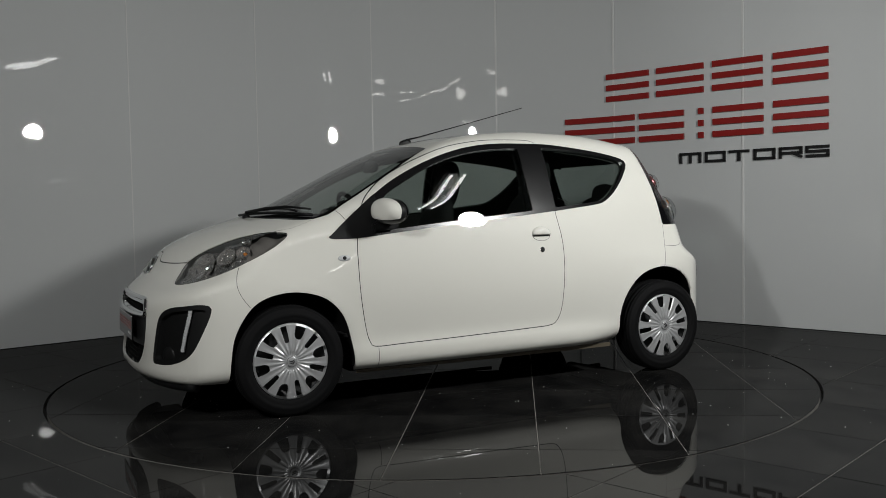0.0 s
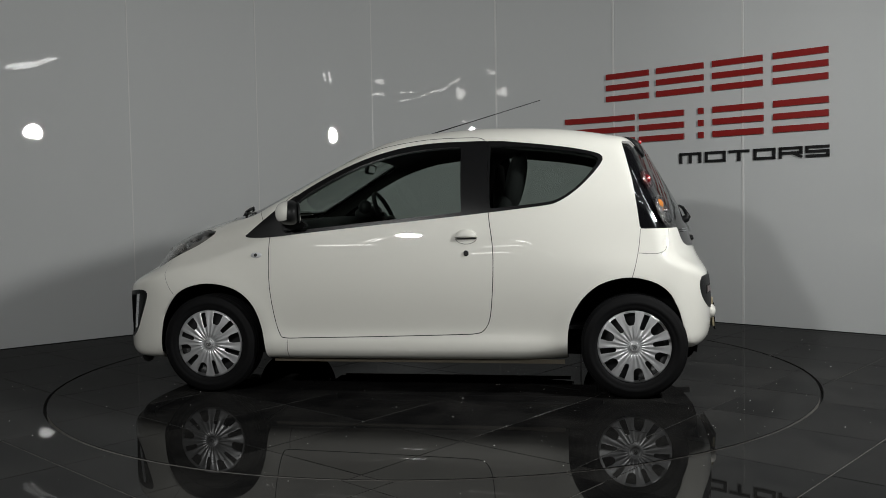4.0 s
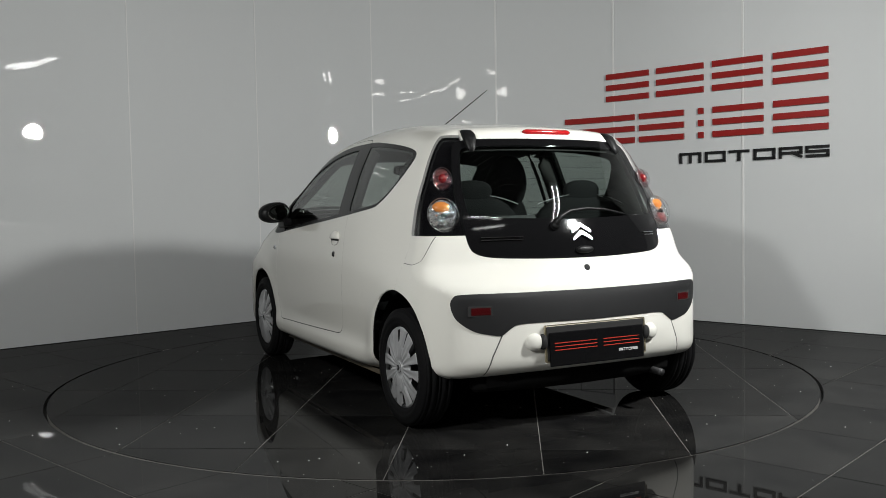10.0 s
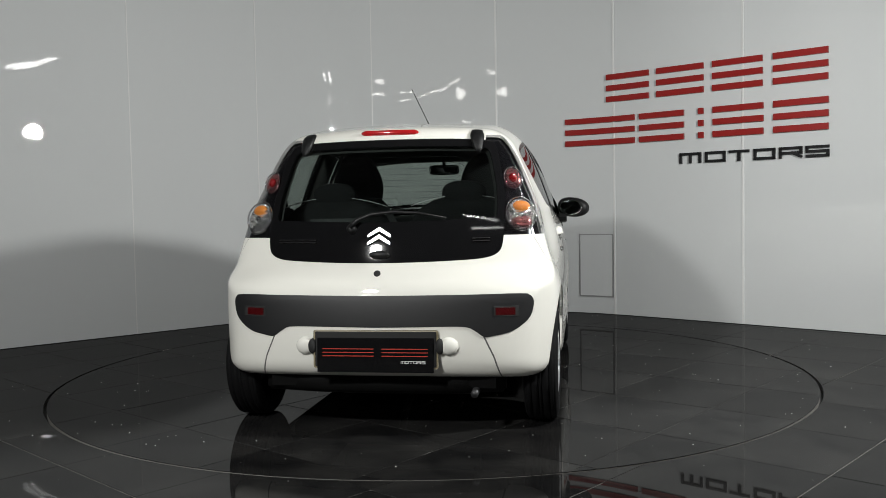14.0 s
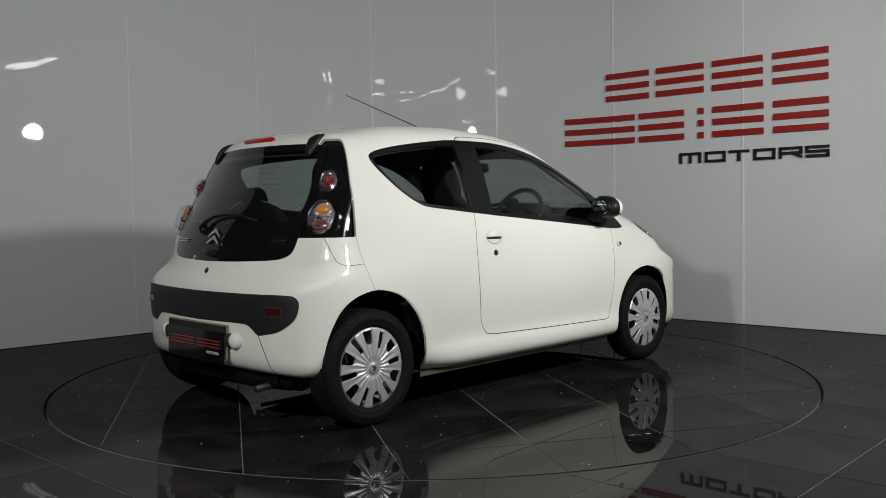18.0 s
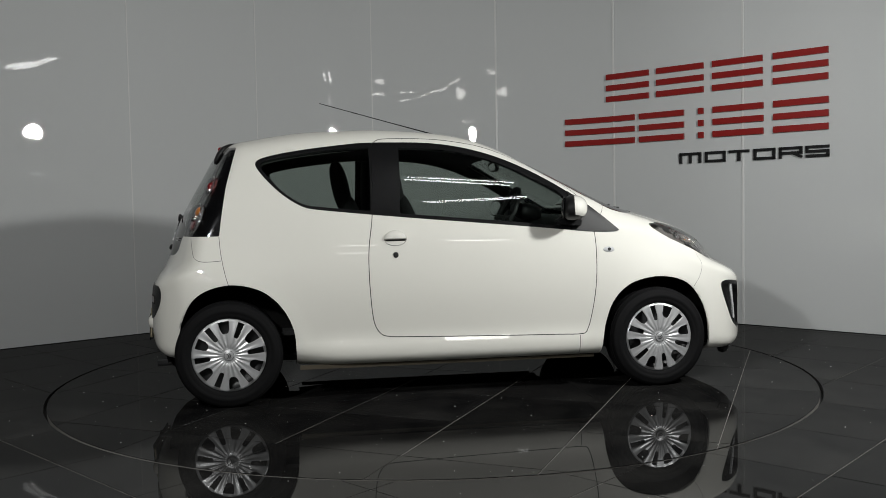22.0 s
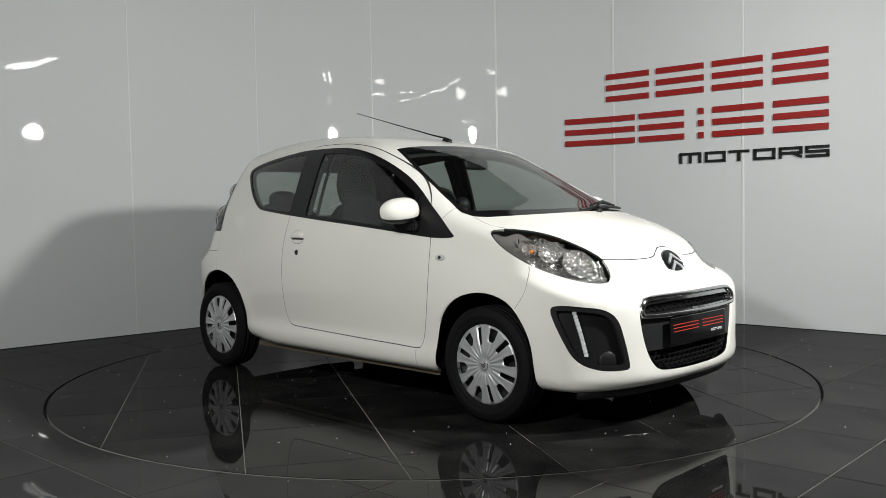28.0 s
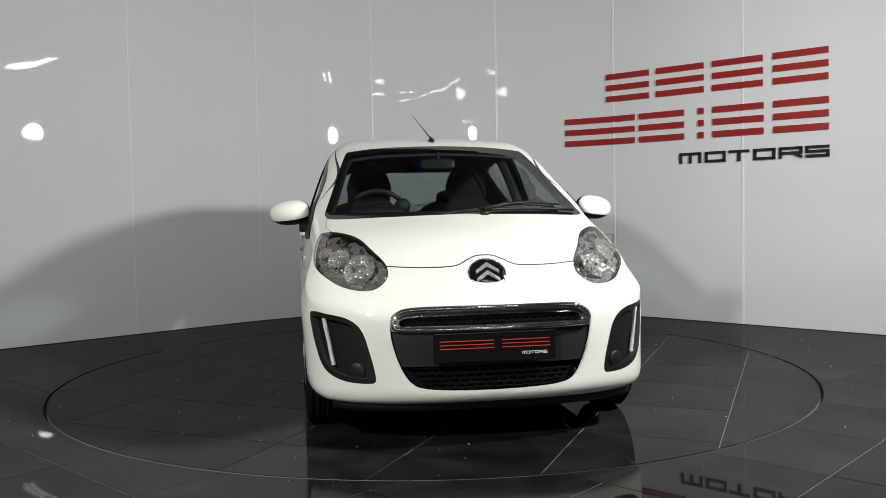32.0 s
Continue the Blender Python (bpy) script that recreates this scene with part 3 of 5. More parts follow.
# half widths by height: middle of the car, tail and nose
Z_MID = (0.10, 0.18, 0.205, 0.235, 0.27, 0.30, 0.33, 0.37, 0.43, 0.50, 0.57, 0.64, 0.70, 0.76, 0.82, 0.88, 0.95, 1.05, 1.20, 1.30, 1.36, 1.42, 1.50, 1.7)
W_MID = (0.66, 0.742, 0.776, 0.796, 0.804, 0.800, 0.788, 0.784, 0.790, 0.799, 0.8045, 0.804, 0.799, 0.791, 0.781, 0.769, 0.751, 0.722, 0.668, 0.625, 0.592, 0.545, 0.46, 0.2)
W_TAIL = (0.50, 0.58, 0.635, 0.69, 0.745, 0.775, 0.790, 0.799, 0.806, 0.811, 0.812, 0.806, 0.793, 0.768, 0.748, 0.733, 0.718, 0.692, 0.633, 0.586, 0.55, 0.50, 0.42, 0.2)
W_NOSE = (0.70, 0.75, 0.768, 0.784, 0.798, 0.806, 0.810, 0.813, 0.815, 0.816, 0.812, 0.797, 0.780, 0.760, 0.742, 0.725, 0.70, 0.68, 0.62, 0.58, 0.55, 0.50, 0.42, 0.2)
WIDTH_Z = np.linspace(0.10, 1.7, 600)


def smooth_widths(widths):
    """A width table read along a smooth curve instead of straight pieces."""
    line = spline(list(zip(Z_MID, widths)), False, 10)
    soft = np.interp(WIDTH_Z, line[:, 0], line[:, 1])
    return np.convolve(np.pad(soft, 4, mode="edge"), np.ones(9) / 9, mode="valid")


WIDE_MID, WIDE_TAIL, WIDE_NOSE = smooth_widths(W_MID), smooth_widths(W_TAIL), smooth_widths(W_NOSE)


def polygon_distance(px, py, poly, closed=True):
    """Signed distance to a polygon, positive inside (or the distance to an open line)."""
    a = np.asarray(poly, float)
    b = np.roll(a, -1, axis=0) if closed else a[1:]
    a = a if closed else a[:-1]
    best = np.full(px.shape, 1e9)
    inside = np.zeros(px.shape, bool)
    for (ax, ay), (bx, by) in zip(a, b):
        ex, ey = bx - ax, by - ay
        wx, wy = px - ax, py - ay
        t = np.clip((wx * ex + wy * ey) / (ex * ex + ey * ey + 1e-12), 0, 1)
        best = np.minimum(best, (wx - ex * t) ** 2 + (wy - ey * t) ** 2)
        if closed and ay != by:
            cross = ((ay > py) != (by > py)) & (px < (bx - ax) * (py - ay) / (by - ay) + ax)
            inside ^= cross
    d = np.sqrt(best)
    return np.where(inside, d, -d) if closed else d


class Field:
    """A signed distance kept on a grid and read back smoothly."""

    def __init__(self, poly, x0, x1, y0, y1, step=0.008):
        self.x0, self.y0, self.step = x0, y0, step
        xs, ys = np.arange(x0, x1, step), np.arange(y0, y1, step)
        gx, gy = np.meshgrid(xs, ys, indexing="ij")
        self.v = -polygon_distance(gx, gy, poly)

    def __call__(self, x, y):
        u = np.clip((x - self.x0) / self.step, 0, self.v.shape[0] - 2.001)
        w = np.clip((y - self.y0) / self.step, 0, self.v.shape[1] - 2.001)
        i, j = u.astype(int), w.astype(int)
        a, b = u - i, w - j
        v = self.v
        return (v[i, j] * (1 - a) + v[i + 1, j] * a) * (1 - b) + (v[i, j + 1] * (1 - a) + v[i + 1, j + 1] * a) * b


FIELD_SIDE = Field(SIDE_PROFILE, -2.3, 2.5, -0.2, 1.9)
FIELD_PLAN = Field(PLAN, -2.3, 2.3, -0.5, 1.2)


def ease(x, a, b):
    t = np.clip((x - a) / (b - a), 0, 1)
    return t * t * (3 - 2 * t)


def smooth_max(a, b, k):
    h = np.maximum(k - np.abs(a - b), 0) / k
    return np.maximum(a, b) + h * h * k * 0.25


def body_field(p):
    """Negative inside the car: side profile, plan and cross-section, rounded into one another."""
    x, y, z = p[..., 0], np.abs(p[..., 1]), p[..., 2]
    kf = 0.10 + 0.42 * ease(z, 0.54, 0.74) - 0.20 * ease(z, 0.86, 1.05)
    kr = 0.06 + 0.28 * ease(z, 0.60, 0.77)
    bow = kf * ease(x, -0.1, 0.5) - kr * ease(-x, 0.6, 1.1)
    a = FIELD_SIDE(x + bow * y * y, z + 0.075 * y * y * ease(z, 0.8, 1.1))
    b = FIELD_PLAN(x, y)
    w = np.interp(z, WIDTH_Z, WIDE_MID)
    tail, nose = ease(-x, 0.55, 1.25), ease(x, 0.65, 1.25)
    w = w * (1 - tail - nose) + np.interp(z, WIDTH_Z, WIDE_TAIL) * tail + np.interp(z, WIDTH_Z, WIDE_NOSE) * nose
    for hx in (HUB_F, HUB_R):
        r = np.hypot(x - hx, z - HUB_Z)
        w = w + 0.010 * np.exp(-((r - 0.36) / 0.055) ** 2) * ease(z, 0.2, 0.35)
    c = (y - w) * 0.95
    return smooth_max(smooth_max(b, c, 0.05), a, 0.075)


def make_skin(ns=440, nf=336):
    s = np.linspace(-0.997, 0.997, ns)[:, None]
    f = (np.arange(nf) / nf * math.tau)[None, :]
    x0 = 1.0 * s * (1.5 - 0.5 * s * s) + 0.0 * f
    al = np.radians(90) * np.abs(s) ** 4 * np.sign(s) + 0.0 * f
    o = np.stack([x0, 0 * x0, 0.60 + 0 * x0], -1)
    d = np.stack([np.sin(al), np.cos(al) * np.cos(f), np.cos(al) * np.sin(f)], -1)
    lo, hi = np.zeros(o.shape[:2]), np.full(o.shape[:2], 1.7)
    for _ in range(22):
        mid = (lo + hi) / 2
        inside = body_field(o + d * mid[..., None]) < 0
        lo, hi = np.where(inside, mid, lo), np.where(inside, hi, mid)
    v = o + d * lo[..., None]
    n = np.zeros_like(v)
    for k in range(3):
        e = np.zeros(3)
        e[k] = 0.012
        n[..., k] = body_field(v + e) - body_field(v - e)
    n /= np.linalg.norm(n, axis=-1, keepdims=True)
    i, j = np.meshgrid(np.arange(ns - 1), np.arange(nf), indexing="ij")
    k = (j + 1) % nf
    q = np.stack([i * nf + j, i * nf + k, (i + 1) * nf + k, (i + 1) * nf + j], -1).reshape(-1, 4)
    tris = np.concatenate([q[:, [0, 1, 2]], q[:, [0, 2, 3]]])
    ends = []
    v, n = v.reshape(-1, 3), n.reshape(-1, 3)
    for row, flip in ((0, False), (ns - 1, True)):
        ring = row * nf + np.arange(nf)
        c = len(v) + len(ends)
        ends.append(ring)
        t = np.stack([np.full(nf, c), ring, np.roll(ring, -1)], 1)
        tris = np.concatenate([tris, t if flip else t[:, [0, 2, 1]]])
    v = np.concatenate([v, [v[r].mean(0) for r in ends]])
    n = np.concatenate([n, [n[r].mean(0) for r in ends]])
    return v, n, tris


def cut(mesh, f):
    """Split a triangle mesh along f = 0: the piece with f > 0, and the rest."""
    v, n, t = mesh
    if len(t) == 0:
        return mesh, mesh
    f = np.where(np.abs(f) < 1e-7, 1e-7, f)
    pos = f[t] > 0
    cnt = pos.sum(1)
    inside, outside, mixed = t[cnt == 3], t[cnt == 0], t[(cnt == 1) | (cnt == 2)]
    mp = f[mixed] > 0
    odd = np.where(mp.sum(1)[:, None] == 1, mp, ~mp).argmax(1)
    rows = np.arange(len(mixed))
    a, b, c = mixed[rows, odd], mixed[rows, (odd + 1) % 3], mixed[rows, (odd + 2) % 3]
    lone_pos = f[a] > 0
    keys = np.concatenate([np.sort(np.stack([a, b], 1), 1), np.sort(np.stack([a, c], 1), 1)])
    code, inv = np.unique(keys[:, 0] * np.int64(len(v)) + keys[:, 1], return_inverse=True) if len(keys) else (np.zeros(0, int), np.zeros(0, int))
    p, q = (code // len(v)).astype(int), (code % len(v)).astype(int)
    w = (f[p] / (f[p] - f[q]))[:, None] if len(p) else np.zeros((0, 1))
    nv = v[p] * (1 - w) + v[q] * w
    nn = n[p] * (1 - w) + n[q] * w
    if len(nn):
        nn /= np.linalg.norm(nn, axis=1, keepdims=True)
    ab, ac = len(v) + inv[:len(mixed)], len(v) + inv[len(mixed):]
    tip = np.stack([a, ab, ac], 1)
    rest = np.concatenate([np.stack([ab, b, c], 1), np.stack([ab, c, ac], 1)])
    two = np.concatenate([lone_pos, lone_pos])
    inside = np.concatenate([inside, tip[lone_pos], rest[~two]])
    outside = np.concatenate([outside, tip[~lone_pos], rest[two]])
    vv, nn = np.concatenate([v, nv]), np.concatenate([n, nn])
    return tidy((vv, nn, inside)), tidy((vv, nn, outside))


def tidy(mesh):
    v, n, t = mesh
    used, inv = np.unique(t.ravel(), return_inverse=True)
    return v[used], n[used], inv.reshape(-1, 3)


def sunk(mesh, depth):
    v, n, t = mesh
    return v - n * depth, n, t


def sides(mesh):
    """The left and right halves of a piece that lies on both flanks."""
    return cut(mesh, mesh[0][:, 1])


def skin_part(name, mesh, mat, parent=None, label="", thick=0.0):
    """A skin piece as a part, with the skin's own normals and, if thick, a turned-in edge."""
    v, n, t = mesh
    count = len(t)
    vv, nn, tt = v, n, t
    if thick and count:
        e = np.concatenate([t[:, [0, 1]], t[:, [1, 2]], t[:, [2, 0]]])
        code = np.sort(e, 1) @ np.array([len(v), 1])
        _, idx, num = np.unique(code, return_index=True, return_counts=True)
        rim = e[idx[num == 1]]
        back = v - n * thick
        vv, nn = np.concatenate([v, v, back]), np.concatenate([n, n, n])
        k = len(v)
        wall = np.concatenate([np.stack([rim[:, 0] + k, rim[:, 0] + 2 * k, rim[:, 1] + 2 * k], 1), np.stack([rim[:, 0] + k, rim[:, 1] + 2 * k, rim[:, 1] + k], 1)])
        tt = np.concatenate([t, wall])
    me = bpy.data.meshes.new(name)
    me.vertices.add(len(vv))
    me.vertices.foreach_set("co", vv.astype(np.float32).ravel())
    me.loops.add(len(tt) * 3)
    me.loops.foreach_set("vertex_index", tt.astype(np.int32).ravel())
    me.polygons.add(len(tt))
    me.polygons.foreach_set("loop_start", np.arange(0, len(tt) * 3, 3, dtype=np.int32))
    smooth = np.zeros(len(tt), bool)
    smooth[:count] = True
    me.polygons.foreach_set("use_smooth", smooth)
    me.update()
    me.validate()
    if len(me.polygons) == len(tt):
        me.normals_split_custom_set_from_vertices([tuple(q) for q in nn])
    me.materials.append(mat)
    ob = new(name, me)
    ob.parent = parent or car
    return tagged(ob, label)


def inside_of(poly):
    return lambda u, w: polygon_distance(u, w, poly)


SKIN = make_skin()


def coords(mesh):
    v = mesh[0]
    return v[:, 0], v[:, 1], v[:, 2]


def near(mesh, poly2, u, w, where, closed=True):
    """Signed distance to a shape, worked out only where a piece may lie."""
    poly2 = np.asarray(poly2)
    m = where & (u > poly2[:, 0].min() - 0.05) & (u < poly2[:, 0].max() + 0.05) & (w > poly2[:, 1].min() - 0.05) & (w < poly2[:, 1].max() + 0.05)
    f = np.full(len(u), -1.0 if closed else 1.0)
    f[m] = polygon_distance(u[m], w[m], poly2, closed)
    return f


def take_side(mesh, poly, where=0.3):
    x, y, z = coords(mesh)
    return near(mesh, poly, x, z, np.abs(y) > where)


def take_end(mesh, poly, front):
    x, y, z = coords(mesh)
    return near(mesh, poly, np.abs(y), z, (x > 0.0) if front else (x < -0.6))


def take_corner(mesh, poly, front=True):
    """Shapes drawn as seen from 45 degrees off the nose: (across, up)."""
    x, y, z = coords(mesh)
    return near(mesh, poly, (x - np.abs(y)) * math.sqrt(0.5), z, (x > 0.8) & (np.abs(y) > 0.25))


def refine(mesh, near_it):
    """Quarter the triangles that touch marked vertices."""
    v, n, t = mesh
    hit = near_it[t].any(1)
    rest, few = t[~hit], t[hit]
    if not len(few):
        return mesh
    e = np.sort(np.concatenate([few[:, [0, 1]], few[:, [1, 2]], few[:, [2, 0]]]), 1)
    code, inv = np.unique(e[:, 0] * np.int64(len(v)) + e[:, 1], return_inverse=True)
    p, q = (code // len(v)).astype(int), (code % len(v)).astype(int)
    nn = n[p] + n[q]
    nn /= np.linalg.norm(nn, axis=1, keepdims=True)
    k = len(few)
    a, b, c = few.T
    ab, bc, ca = len(v) + inv[:k], len(v) + inv[k:2 * k], len(v) + inv[2 * k:]
    new_t = np.concatenate([np.stack(s, 1) for s in ((a, ab, ca), (ab, b, bc), (ca, bc, c), (ab, bc, ca))])
    return np.concatenate([v, (v[p] + v[q]) / 2]), np.concatenate([n, nn]), np.concatenate([rest, new_t])


def seam(mesh, line, where, plane, half=0.0026, mat=None, name="panel_gap"):
    """A narrow sunken gap along a line in the given plane of axes; returns what is left."""
    def dist(m):
        x, y, z = coords(m)
        axes = {"xz": (x, z), "yz": (np.abs(y), z), "xy": (x, np.abs(y))}[plane]
        return near(m, line, *axes, where(x, np.abs(y), z), False)
    for reach in (0.016, 0.010, 0.006):
        mesh = refine(mesh, dist(mesh) < reach)
    gap, rest = cut(mesh, half - dist(mesh))
    for piece in sides(gap):
        if len(piece[2]):
            skin_part(name, sunk(piece, 0.0012), mat or GAP)
    return rest


# shapes on the flanks (x, z)
ARCH_F = spline([(1.452, 0.05), (1.450, 0.216), (1.436, 0.369), (1.406, 0.46), (1.342, 0.552), (1.265, 0.598), (1.158, 0.617), (1.052, 0.606), (0.955, 0.567), (0.878, 0.485), (0.834, 0.357), (0.813, 0.205), (0.81, 0.05)], False, 5)
ARCH_R = spline([(-0.842, 0.05), (-0.845, 0.247), (-0.855, 0.385), (-0.899, 0.492), (-0.970, 0.573), (-1.055, 0.620), (-1.173, 0.640), (-1.29, 0.615), (-1.371, 0.559), (-1.423, 0.466), (-1.449, 0.374), (-1.46, 0.30), (-1.465, 0.05)], False, 5)
DOOR = spline([(0.752, 1.005), (0.786, 0.87), (0.791, 0.72), (0.783, 0.566), (0.759, 0.412), (0.735, 0.335), (0.701, 0.311), (0.55, 0.313), (0.209, 0.320), (-0.254, 0.333), (-0.362, 0.339), (-0.408, 0.358),
               (-0.440, 0.419), (-0.455, 0.542), (-0.462, 0.696), (-0.458, 0.819), (-0.438, 0.960), (-0.425, 1.126), (-0.422, 1.279), (-0.417, 1.360), (-0.393, 1.392), (-0.332, 1.404),
               (-0.119, 1.402), (0.034, 1.386), (0.187, 1.356), (0.341, 1.301), (0.495, 1.228), (0.618, 1.155), (0.712, 1.076)], True, 4)
DLO = spline([(0.925, 0.872), (0.905, 0.900), (0.772, 1.010), (0.63, 1.112), (0.504, 1.188), (0.348, 1.263), (0.191, 1.320), (0.036, 1.357), (-0.12, 1.376), (-0.30, 1.380),
              (-0.47, 1.378), (-0.585, 1.367), (-0.74, 1.349), (-0.896, 1.325), (-1.004, 1.299), (-1.040, 1.272), (-1.022, 1.228), (-0.956, 1.152), (-0.878, 1.083), (-0.799, 1.036), (-0.737, 1.020),
              (-0.58, 1.002), (-0.43, 0.986), (-0.111, 0.955), (0.196, 0.927), (0.502, 0.898), (0.788, 0.870)], True, 4)
DOOR_GLASS = spline([(0.70, 0.925), (0.62, 1.075), (0.50, 1.155), (0.348, 1.232), (0.191, 1.289), (0.036, 1.326), (-0.12, 1.344), (-0.255, 1.349), (-0.272, 1.335), (-0.275, 1.20), (-0.285, 1.00), (-0.288, 0.992), (-0.111, 0.975), (0.196, 0.947), (0.502, 0.918), (0.62, 0.908)], True, 3)
QUARTER_GLASS = spline([(-0.445, 1.352), (-0.585, 1.347), (-0.74, 1.330), (-0.896, 1.308), (-0.985, 1.288), (-1.015, 1.268), (-1.002, 1.232), (-0.94, 1.156), (-0.87, 1.094), (-0.795, 1.050), (-0.73, 1.036), (-0.58, 1.020), (-0.448, 1.008), (-0.44, 1.02), (-0.435, 1.2), (-0.437, 1.34)], True, 3)
# shapes on the ends (y, z)
SCREEN = spline([(0.0, 1.382), (0.30, 1.374), (0.50, 1.352), (0.525, 1.335), (0.565, 1.25), (0.615, 1.13), (0.665, 1.01), (0.668, 0.985), (0.63, 0.968), (0.40, 0.975), (0.0, 0.985), (-0.3, 0.985), (-0.3, 1.382)], True, 5)
BACKLIGHT = spline([(0.0, 1.347), (0.30, 1.345), (0.45, 1.337), (0.505, 1.305), (0.535, 1.20), (0.556, 1.07), (0.556, 0.93), (0.552, 0.86), (0.535, 0.815), (0.485, 0.792), (0.40, 0.783), (0.2, 0.776), (0.0, 0.774), (-0.3, 0.774), (-0.3, 1.347)], True, 5)
GRILLE = spline([(0.0, 0.604), (0.20, 0.604), (0.36, 0.600), (0.418, 0.580), (0.438, 0.544), (0.433, 0.46), (0.402, 0.36), (0.355, 0.285), (0.29, 0.258), (0.15, 0.248), (0.0, 0.245), (-0.2, 0.245), (-0.2, 0.604)], True, 5)
STRIP_REAR = spline([(0.0, 0.633), (0.40, 0.635), (0.64, 0.636), (0.682, 0.622), (0.690, 0.585), (0.668, 0.524), (0.60, 0.474), (0.52, 0.455), (0.478, 0.451), (0.435, 0.480), (0.385, 0.497), (0.2, 0.497), (0.0, 0.495), (-0.2, 0.495), (-0.2, 0.633)], True, 5)
# shapes on the front corners (across, up)
HEADLAMP = spline([(0.300, 0.900), (0.391, 0.911), (0.550, 0.888), (0.690, 0.836), (0.802, 0.772), (0.836, 0.708), (0.804, 0.664), (0.652, 0.682), (0.48, 0.742), (0.350, 0.824)], True, 5)
FOG = spline([(0.537, 0.550), (0.572, 0.578), (0.670, 0.572), (0.772, 0.556), (0.835, 0.510), (0.868, 0.42), (0.893, 0.310), (0.880, 0.284), (0.752, 0.289), (0.648, 0.333), (0.588, 0.423)], True, 5)

body = SKIN
# wheel openings and floor
for arch in (ARCH_F, ARCH_R):
    _, body = cut(body, take_side(body, arch))
under, body = cut(body, 0.195 - body[0][:, 2] - 0.03 * ease(np.abs(body[0][:, 0]), 1.2, 1.6))
skin_part("floor_pan", under, UNDERBODY, label="dark underside")

# lamps, pockets and glass
lamp_skin, body = cut(body, take_corner(body, HEADLAMP))
fog_skin, body = cut(body, take_corner(body, FOG))
grille_skin, body = cut(body, take_end(body, GRILLE, True))
strip_skin, body = cut(body, take_end(body, STRIP_REAR, False))
screen_skin, body = cut(body, take_end(body, SCREEN, True))
backlight_skin, body = cut(body, take_end(body, BACKLIGHT, False))


def tail_lamp_field(mesh):
    x, y, z = coords(mesh)
    y = np.abs(y)
    front = np.interp(z, (0.88, 1.0, 1.145, 1.28, 1.38), (-1.228, -1.213, -1.192, -1.160, -1.136))
    return np.minimum(np.minimum(front - x, z - 0.889), np.minimum(y - 0.455, 1.362 - z))


tail_skin, body = cut(body, tail_lamp_field(body))
dlo_skin, body = cut(body, take_side(body, DLO))

# doors
door_all, body = cut(body, take_side(body, DOOR))
door_rim, door_in = cut(door_all, 0.0045 - take_side(door_all, DOOR))
for piece in sides(door_rim):
    skin_part("panel_gap", sunk(piece, 0.0012), GAP)
for half, label in zip(sides(door_in), ("white door with a half-round handle",) * 2):
    skin_part("door", half, PAINT, label=label, thick=0.02)

# seams: front bumper, bonnet, sills, tail panels
flank = lambda x, y, z: y > 0.5
BONNET_EDGE = spline([(0.0, 0.806), (0.04, 0.803), (0.085, 0.785), (0.12, 0.768), (0.17, 0.760), (0.30, 0.758), (0.43, 0.764)], False, 5)
body = seam(body, spline([(1.385, 0.745), (1.402, 0.70), (1.405, 0.657), (1.385, 0.605), (1.350, 0.556)], False, 5), flank, "xz", 0.0014, GAP_LIGHT)
body = seam(body, BONNET_EDGE, lambda x, y, z: x > 1.2, "yz", 0.0024)
body = seam(body, [(0.930, 0.652), (1.02, 0.668), (1.10, 0.672), (1.19, 0.650)], lambda x, y, z: z > 0.88, "xy", 0.0016, GAP_LIGHT)
body = seam(body, [(0.888, 1.05), (0.832, 0.962)], flank, "xz", 0.0016)
body = seam(body, [(0.690, 0.305), (0.688, 0.20)], flank, "xz", 0.0016)
body = seam(body, spline([(-1.228, 0.889), (-1.222, 0.82), (-1.212, 0.76), (-1.196, 0.69), (-1.18, 0.635)], False, 4), flank, "xz", 0.0016, GAP_LIGHT)
body = seam(body, spline([(-1.218, 0.764), (-1.30, 0.760), (-1.345, 0.772), (-1.362, 0.80), (-1.375, 0.885)], False, 4), flank, "xz", 0.0016, GAP_LIGHT)
body = seam(body, [(0.478, 0.451), (0.52, 0.36), (0.555, 0.24)], lambda x, y, z: x < -1.2, "yz", 0.0035, GAP_LIGHT)
x, y, z = coords(body)
bonnet_f = np.minimum(np.minimum(z - np.interp(np.abs(y), BONNET_EDGE[:, 0], BONNET_EDGE[:, 1]), x - 0.93), 0.66 - np.abs(y))
bonnet_skin, body = cut(body, bonnet_f)
skin_part("bonnet", bonnet_skin, PAINT, label="white bonnet")
x, y, z = coords(body)
fb, body = cut(body, np.minimum(x - 1.30, 0.80 - z))
skin_part("front_bumper", fb, PAINT, label="white front bumper", thick=0.015)
x, y, z = coords(body)
rb, body = cut(body, np.minimum(-1.30 - x, 0.66 - z))
skin_part("rear_bumper", rb, PAINT, label="white rear bumper", thick=0.015)
skin_part("body_shell", body, PAINT, label="white painted body shell", thick=0.015)

# side windows
f = take_side(dlo_skin, DOOR_GLASS)
door_glass, frame_skin = cut(dlo_skin, f)
quarter_glass, frame_skin = cut(frame_skin, take_side(frame_skin, QUARTER_GLASS))
x, y, z = coords(frame_skin)
pillar_gap, frame_skin = cut(frame_skin, 0.002 - near(frame_skin, [(-0.438, 0.95), (-0.425, 1.126), (-0.422, 1.279), (-0.417, 1.40)], x, z, np.abs(y) > 0.3, False))
for piece in sides(pillar_gap):
    if len(piece[2]):
        skin_part("panel_gap", sunk(piece, 0.006), GAP)
for half in sides(frame_skin):
    skin_part("window_frame", half, PILLAR_BLACK, label="black window frame and pillar", thick=0.02)
